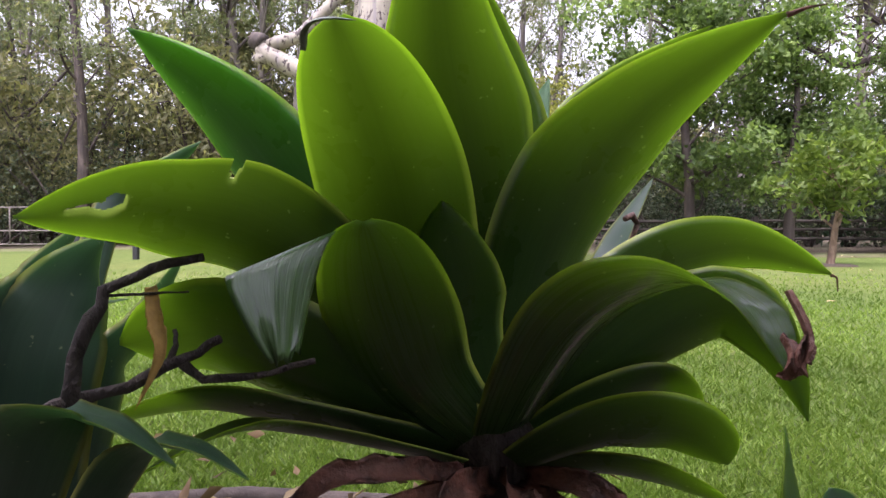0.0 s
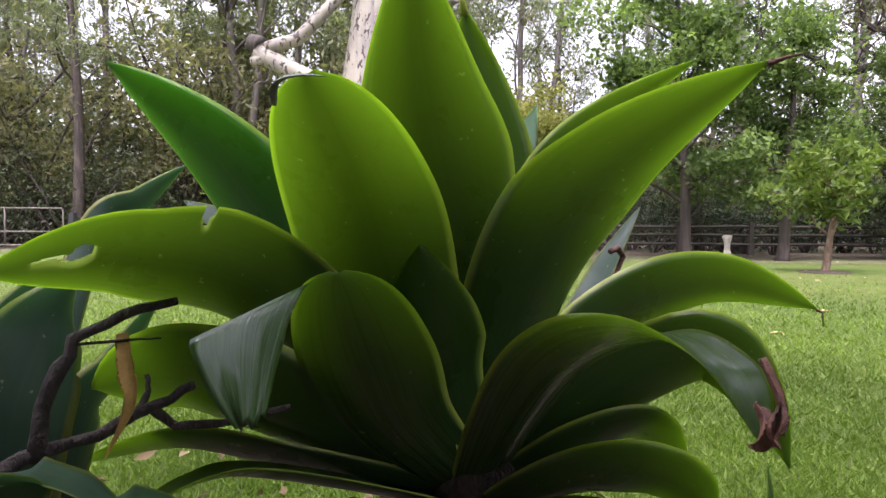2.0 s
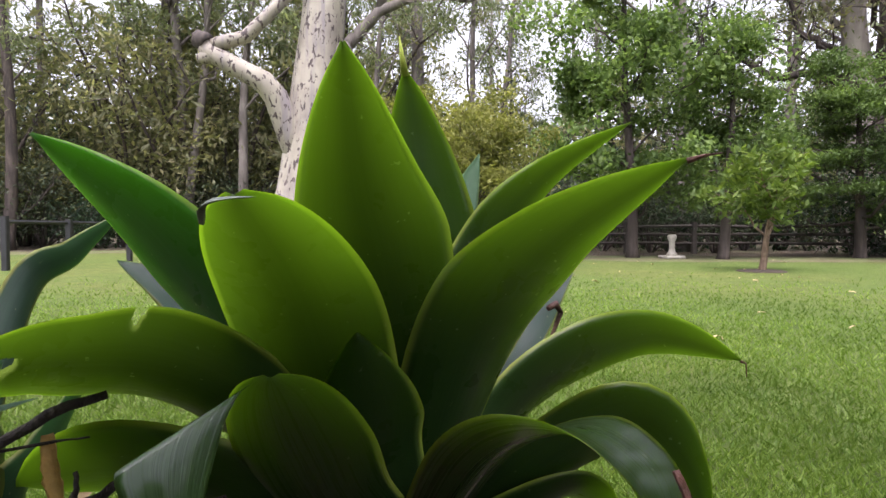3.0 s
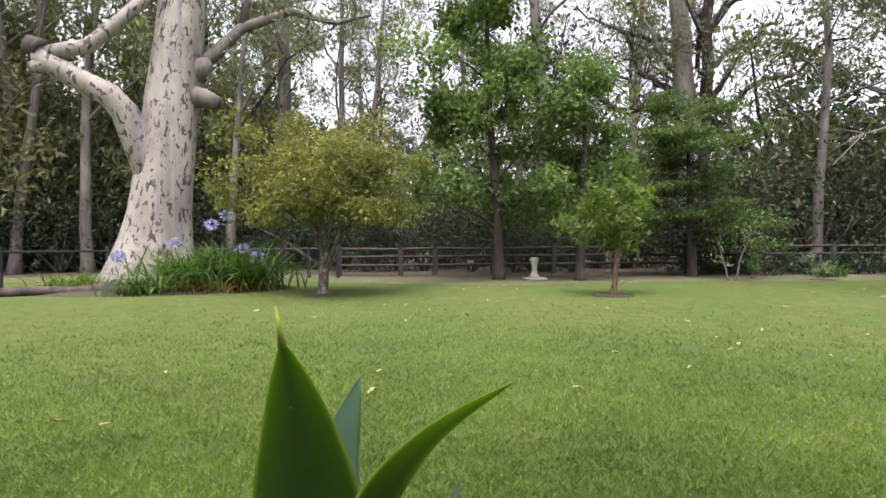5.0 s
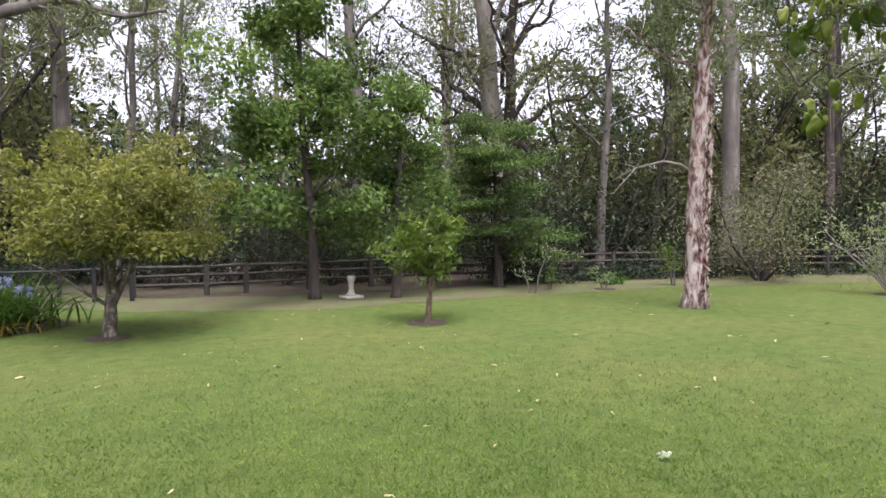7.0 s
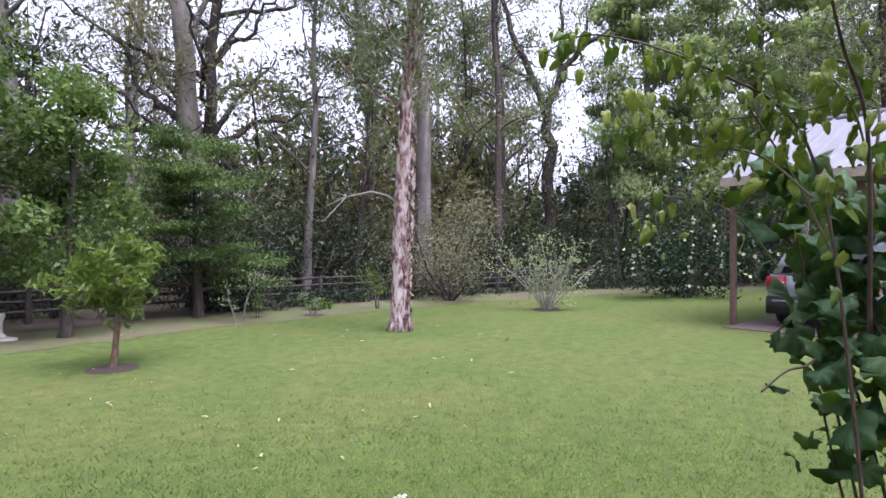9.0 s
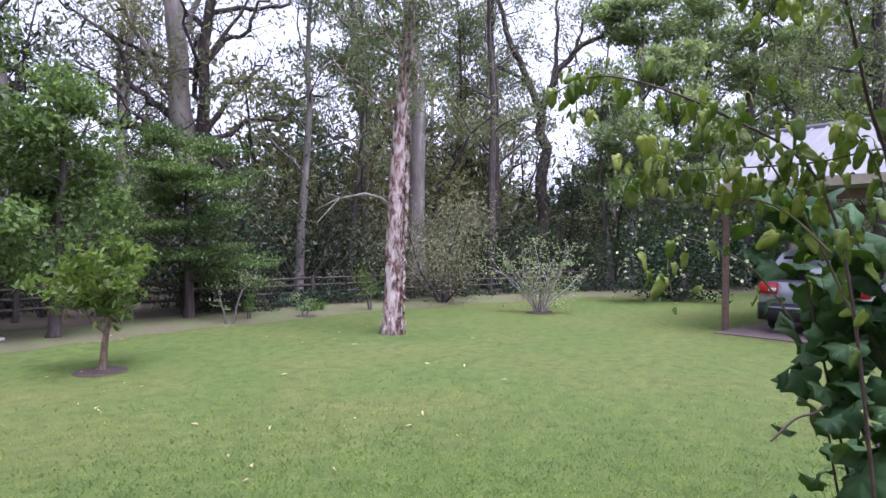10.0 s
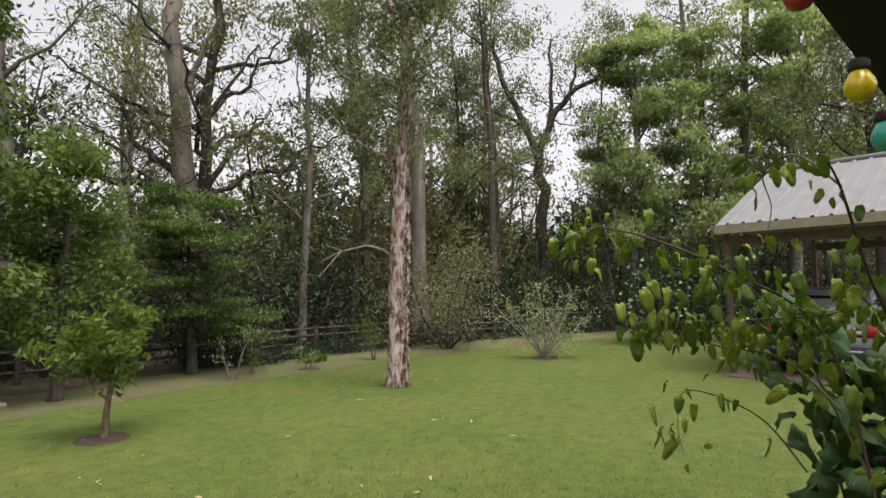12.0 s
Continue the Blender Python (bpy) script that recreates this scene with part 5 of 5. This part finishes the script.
rw.f = [(4, 5, 6, 7), (0, 3, 2, 1), (0, 1, 5, 4), (1, 2, 6, 5), (2, 3, 7, 6), (3, 0, 4, 7)]
solid("rear_window", rw, CAR_GLASS, car, "dark rear window", smooth=False)
for sgn in (1, -1):
    sw = Geo().box((.75, sgn * .83 - .05, 1.1), (2.7, sgn * .83 + .05, 1.45), .02)
    solid("side_window", sw, CAR_GLASS, car, smooth=False)
    lamp = solid("tail_lamp", Geo().box((-.03, min(sgn * .6, sgn * .95), .78), (.2, max(sgn * .6, sgn * .95), 1.0), .03), LAMP_RED, car, "red tail lamp")
    solid("reversing_lamp", Geo().box((-.04, sgn * .68 - .07, .83), (.0, sgn * .68 + .07, .9), .006), LAMP_CLEAR, lamp)
    for x in (.75, 3.5):
        tyre = solid("wheel", Geo().tube([(x, sgn * .72, .32), (x, sgn * .74, .32), (x, sgn * .94, .32), (x, sgn * .96, .32)], [.28, .33, .33, .28], 22), CAR_DARK, car, "black tyre")
        solid("rim", Geo().tube([(x, sgn * .95, .32), (x, sgn * .975, .32), (x, sgn * .98, .32)], [.21, .2, .06], 16), CAR_SILVER, tyre)
solid("bumper", Geo().box((-.12, -.94, .26), (.2, .94, .6), .06), CAR_DARK, car, "dark plastic rear bumper")
solid("bumper_strip", Geo().box((-.13, -.8, .5), (-.1, .8, .54), .006), CAR_SILVER, car)
solid("plate", Geo().box((-.02, -.2, .68), (-.005, .2, .79), .004), PLATE, car, "number plate with plain bars", smooth=False)


# ---- climbing rose and geranium at the verandah's end ----
def leaf_shape(name, kind, size, mat):
    """One flat but gently cupped leaf on a short stalk; kind heart or lobed."""
    g = Geo()
    n = 28
    stalk = 0.35 * size
    g.v.append(Vector((0, 0, 0)))
    for ring in (0.55, 1.0):
        for k in range(n):
            a = 2 * math.pi * k / n
            if kind == "heart":
                r = 0.42 * (1 - 0.25 * math.cos(a)) * (1 + 0.55 * max(0, -math.cos(a)) ** 6) * (1 - 0.35 * max(0, math.cos(a)) ** 10)
            else:
                r = 0.5 * (1 + 0.15 * math.cos(a * 7)) * (1 - 0.55 * max(0, math.cos(a)) ** 14)
            x, y = math.sin(a) * r * ring * size * (0.78 if kind == "heart" else 1), -math.cos(a) * r * ring * size * (1.2 if kind == "heart" else 1)
            cupz = -0.28 * size * ring * ring * (0.5 + 0.5 * math.sin(a * 2 + 1)) + 0.03 * size * math.sin(a * 7) * ring
            g.v.append(Vector((x, y, cupz)))
    g.f = [(0, 1 + k, 1 + (k + 1) % n) for k in range(n)] + [(1 + k, 1 + n + k, 1 + n + (k + 1) % n, 1 + (k + 1) % n) for k in range(n)]
    top = len(g.v)
    g.v += [v - Vector((0, 0, 0.006 * size)) for v in g.v[:top]]
    g.f += [tuple(top + i for i in reversed(f)) for f in g.f[:2 * n]]
    g.f += [(1 + n + k, top + 1 + n + k, top + 1 + n + (k + 1) % n, 1 + n + (k + 1) % n) for k in range(n)]
    me = bpy.data.meshes.new(name)
    me.from_pydata([tuple(v) for v in g.v], [], g.f)
    me.materials.append(mat)
    me.polygons.foreach_set("use_smooth", [True] * len(me.polygons))
    return me


def near_leaf(name, a, b, c, rough):
    def build(n, l, bs, out):
        info = n.new("ShaderNodeObjectInfo")
        col = ramp(n, l, info.outputs["Random"], [(0.0, a), (0.5, b), (1.0, c)])
        blot = noise_tex(n, l, coords(n, l), 60, 4)
        col = mixed(n, l, 0.5, col, ramp(n, l, blot, [(0.3, (0.65, 0.7, 0.65)), (0.7, (1.3, 1.25, 1.2))]), "MULTIPLY")
        l.new(col, bs.inputs["Base Color"])
        bs.inputs["Roughness"].default_value = rough
        bump(n, l, bs, blot, 0.4, 0.004)
        tr, mx = n.new("ShaderNodeBsdfTranslucent"), n.new("ShaderNodeMixShader")
        l.new(mixed(n, l, 0.35, col, (0.62, 0.8, 0.14)), tr.inputs["Color"])
        mx.inputs["Fac"].default_value = 0.5
        l.new(bs.outputs["BSDF"], mx.inputs[1])
        l.new(tr.outputs["BSDF"], mx.inputs[2])
        l.new(mx.outputs["Shader"], out.inputs["Surface"])
    return material(name, build)


ROSE_LEAF = near_leaf("vine_leaf", (0.12, 0.20, 0.04), (0.22, 0.31, 0.055), (0.40, 0.45, 0.09), 0.4)
GERANIUM = near_leaf("geranium_leaf", (0.045, 0.11, 0.04), (0.07, 0.155, 0.055), (0.12, 0.22, 0.08), 0.6)
GREEN_STEM = plain("green_stem", (0.11, 0.10, 0.035), 0.6, 0, 0.4, 40, 0.2)
BROWN_STEM = plain("brown_stem", (0.075, 0.045, 0.03), 0.7, 0, 0.4, 40, 0.3)
heart = [leaf_shape("leaf", "heart", s, ROSE_LEAF) for s in (.017, .023, .029)]
lobed = [leaf_shape("leaf", "lobed", s, GERANIUM) for s in (.055, .075, .098)]


def smooth_path(pts, per=8):
    P = [Vector(p) for p in pts]
    out = []
    for i in range(len(P) - 1):
        a, b, c, d = P[max(i - 1, 0)], P[i], P[i + 1], P[min(i + 2, len(P) - 1)]
        for k in range(per):
            f = k / per
            out.append(0.5 * (2 * b + (c - a) * f + (2 * a - 5 * b + 4 * c - d) * f * f + (3 * b - a - 3 * c + d) * f ** 3))
    return out + [P[-1]]


def hang(owner, me, p, rng, low=-1.75, high=-0.9):
    ob = new("leaf", me)
    ob.parent = owner
    k = rng.uniform(0.75, 1.25)
    ob.matrix_basis = Matrix.LocRotScale(p, Euler((rng.uniform(low, high), rng.normal(scale=.4), rng.uniform(0, 6.28))), (k, k, k))
    return ob


vine = thing("climbing_vine", (0, 0, 0), "thorny climbing vine with drooping lime-green leaves", "vine")
rng_v = np.random.default_rng(14)
for pts, r, n, mat in (
        ([(1.52, .3, 0), (1.5, .33, .8), (1.481, .366, 1.397), (1.509, .426, 1.815), (1.456, .583, 1.954), (1.423, .761, 2.03), (1.405, .862, 2.003)], .006, 62, BROWN_STEM),
        ([(1.5, .33, 1.8), (1.542, .332, 1.888), (1.51, .45, 1.87), (1.463, .626, 1.862), (1.449, .745, 1.863)], .004, 46, GREEN_STEM),
        ([(1.5, .34, 1.5), (1.447, .35, 1.814), (1.393, .388, 1.941), (1.325, .422, 2.054), (1.29, .44, 2.09)], .006, 10, BROWN_STEM),
        ([(1.325, .422, 2.06), (1.38, .47, 2.12), (1.423, .513, 2.103), (1.458, .503, 2.049), (1.47, .518, 1.989)], .003, 12, GREEN_STEM),
        ([(1.547, .468, 1.602), (1.512, .538, 1.698), (1.462, .642, 1.745), (1.43, .66, 1.70), (1.402, .649, 1.646)], .003, 12, GREEN_STEM),
        ([(1.48, .42, 1.72), (1.5, .5, 1.8), (1.47, .62, 1.83), (1.46, .70, 1.92)], .004, 26, GREEN_STEM),
        ([(1.5, .38, 1.6), (1.52, .44, 1.75), (1.5, .50, 1.86), (1.46, .55, 1.93), (1.44, .62, 1.98)], .004, 26, GREEN_STEM),
        ([(1.5, .33, 1.7), (1.5, .36, 1.86), (1.47, .42, 1.95)], .004, 24, GREEN_STEM)):
    path = smooth_path(pts)
    solid("cane", Geo().tube(path, [r * 0.62 * (1 - 0.7 * i / len(path)) for i in range(len(path))], 8), mat, vine)
    for i in range(int(n * 1.6)):
        f = rng_v.uniform(0.42 if n > 40 else 0.15, 1.0)
        p = path[int(f * (len(path) - 1))] + Vector(rng_v.normal(scale=.022, size=3)) - Vector((0, 0, .008))
        hang(vine, heart[rng_v.integers(0, 3)], p, rng_v)
def back(p):
    """The geranium stands half as far again from the path as the vine."""
    return Vector((.362 + (p[0] - .362) * 1.5, .545 + (p[1] - .545) * 1.5, max(0, 1.75 + (p[2] - 1.75) * 1.5)))


ger = thing("geranium", (0, 0, 0), "bushy geranium with rounded scalloped dark green leaves", "geranium")
for pts in ([(1.5, .25, 0), (1.5, .3, .9), (1.46, .42, 1.5), (1.44, .46, 1.7)], [(1.5, .25, 0), (1.48, .25, .8), (1.42, .38, 1.45), (1.34, .46, 1.5), (1.27, .51, 1.475)],
            [(1.5, .25, 0), (1.5, .2, .9), (1.45, .3, 1.4), (1.44, .39, 1.64)], [(1.5, .25, 0), (1.5, .28, .8), (1.44, .4, 1.3), (1.40, .43, 1.46)]):
    path = smooth_path([back(p) for p in pts])
    solid("stem", Geo().tube(path, [.005 * (1 - 0.6 * i / len(path)) for i in range(len(path))], 8), BROWN_STEM, ger)
for x, y, z, s, n in ((1.457, .46, 1.69, .05, 22), (1.467, .54, 1.775, .045, 16), (1.439, .468, 1.568, .05, 18), (1.441, .396, 1.627, .06, 26), (1.403, .42, 1.46, .06, 26), (1.46, .33, 1.75, .07, 26), (1.42, .33, 1.5, .07, 24), (1.43, .36, 1.35, .08, 22), (1.32, .47, 1.49, .03, 6)):
    for _ in range(int(n * 1.2)):
        hang(ger, lobed[rng_v.integers(0, 3)], back((x + .02, y - .06, z)) + Vector(rng_v.normal(scale=s * 1.3, size=3)), rng_v, -1.2, -.2)

# ---- verandah: dark barge board with coloured bulbs; unseen roof, wall and floor behind the camera ----
ver = thing("verandah_brace", (1.1, .49, 2.3), "dark timber verandah brace strung with coloured bulbs", "brace")
solid("board", Geo().tube([(-.32, .21, .31), (.215, -.151, -.075), (.63, -.43, -.38)], [.05, .05, .05], 4, True), EAVE_DARK, ver, smooth=False)
solid("post", Geo().box((.55, -.46, -2.32), (.65, -.36, .45), .01), EAVE_DARK, ver, smooth=False)
solid("rafter", Geo().box((-1.2, -.46, .36), (.65, -.36, .5), .01), EAVE_DARK, ver, smooth=False)
# unseen wall and roof, added to keep light off the agave's front
wall = solid("wall_house", Geo().box((-8, -3.2, 0), (7, -3.0, 3.0)), WALL_PAINT, smooth=False)
tagged(wall, "unseen plain house wall added behind the verandah", "wall", kind="structure")
roof = solid("verandah_roof", Geo().box((-8, -3.2, 2.75), (.9, -.1, 2.8)), EAVE_DARK, smooth=False)
tagged(roof, "unseen dark verandah roof added to shade the agave", "roof", kind="structure")


# unseen floor, added dark so less light bounces up under the leaves
dark_floor = solid("verandah_floor", Geo().box((-8, -3.2, -.02), (7, -.5, .03)), EAVE_DARK, smooth=False)
tagged(dark_floor, "unseen dark floor added behind the garden bed to cut bounce light", "floor", kind="structure")


def bulb(place, colour, words):
    def build(n, l, b, out):
        b.inputs["Base Color"].default_value = (*colour, 1)
        b.inputs["Roughness"].default_value = 0.2
        b.inputs["Coat Weight"].default_value = 0.5
    m = material("bulb_glass", build)
    root = thing("festoon_bulb", place, words, "bulb", "festoon bulbs")
    solid("globe", Geo().lathe([(.002, -.018), (.009, -.016), (.014, -.011), (.017, -.004), (.0175, .002), (.016, .009), (.012, .016), (.009, .022)], 20), m, root)
    solid("socket", Geo().lathe([(.011, .02), (.012, .023), (.012, .032), (.008, .035)], 14), EAVE_DARK, root)


bulb((1.211, .411, 2.164), (.8, .6, .02), "yellow festoon bulb on the dark brace")
bulb((1.134, .475, 2.262), (.5, .03, .03), "red festoon bulb on the dark brace")
bulb((1.272, .377, 2.111), (.05, .45, .36), "teal festoon bulb on the dark brace")

# ---- scattered bits on the lawn ----
rng_s = np.random.default_rng(19)
leaf_me = [leaf_shape("fallen_leaf", "heart", s, YELLOW_DRY) for s in (.07, .1)]
PALE_LEAF = plain("pale_fallen_leaf", (0.40, 0.33, 0.17), 0.7, 0, 0.4, 30, 0.2)
for me in leaf_me:
    me.materials[0] = PALE_LEAF
marks = [(1.285, 3.99), (1.533, 6.12), (2.035, 7.04), (4.15, 6.47), (4.51, 4.45), (3.79, 4.21), (4.11, 6.38), (6.3, 5.86)]
marks += [(rng_s.uniform(-2, 12), rng_s.uniform(2.5, 11)) for _ in range(90)]
for i, (x, y) in enumerate(marks):
    ob = new("fallen_leaf", leaf_me[i % 2])
    k = rng_s.uniform(.3, .75)
    ob.matrix_world = Matrix.LocRotScale((x, y, .035), Euler((rng_s.normal(scale=.2), rng_s.normal(scale=.2), rng_s.uniform(0, 6.28))), (k * .6, k, k))
    tagged(ob, "pale yellow fallen leaf lying on the grass", "leaf", "fallen leaves")
paper = thing("white_scrap", (3.517, 2.5, 0), "crumpled white scrap lying on the lawn", "scrap")
rr = np.random.default_rng(4)
cards("petal", rr.normal(size=(26, 3)) * np.array((.01, .013, .008)) + np.array((0, 0, .045)), rr.normal(size=(26, 3)) * np.array((1, 1, .4)), .032, .026, PETAL_WHITE, paper, rng=rr)

# ---- grass blades, thickest where the camera passes ----
rng_g = np.random.default_rng(23)
n_g = 245000
az = np.radians(rng_g.uniform(-48, 108, n_g))
rad = 0.75 * (9.0 / 0.75) ** rng_g.uniform(0, 1, n_g) ** 0.78
gx, gy = 0.2 + np.sin(az) * rad, 0.1 + np.cos(az) * rad
far_edge = np.array([edge_radius(v) for v in range(-60, 121)])[(np.degrees(az) + 60).astype(int)]
keep = (rad < np.minimum(far_edge - 1.5, rng_g.normal(5.2, 1.7, n_g))) & (((gx + 0.15) / 1.25) ** 2 + ((gy - 0.3) / 0.7) ** 2 > 1)
gx, gy, rad = gx[keep], gy[keep], rad[keep]
hgt = 0.033 + 0.0008 * rad
axes = np.stack([rng_g.normal(scale=.75, size=len(gx)), rng_g.normal(scale=.75, size=len(gx)), np.ones(len(gx))], 1)
tagged(cards("grass", np.stack([gx, gy, hgt * 0.42], 1), axes, hgt, 0.004 + 0.0007 * rad, GRASS, rng=rng_g, fold=0.15, shape=0.35), "short green lawn grass blades", "grass", kind="stuff")

# a young weed beside the bed
weed = thing("weed", (0, 0, 0), "young broad-leaved weed beside the agave", "weed")
agave_leaf([(.43, .50, .0), (.425, .49, .2), (.432, .515, .28), (.445, .552, .325)], .035, (-.3, .8, .3), (-.3, .8, .3), AGAVE, weed)
agave_leaf([(.43, .49, .0), (.425, .45, .2), (.42, .44, .29), (.415, .445, .318)], .05, (0, -.6, .6), (0, -.6, .8), AGAVE_BLUE, weed, blunt=.6)
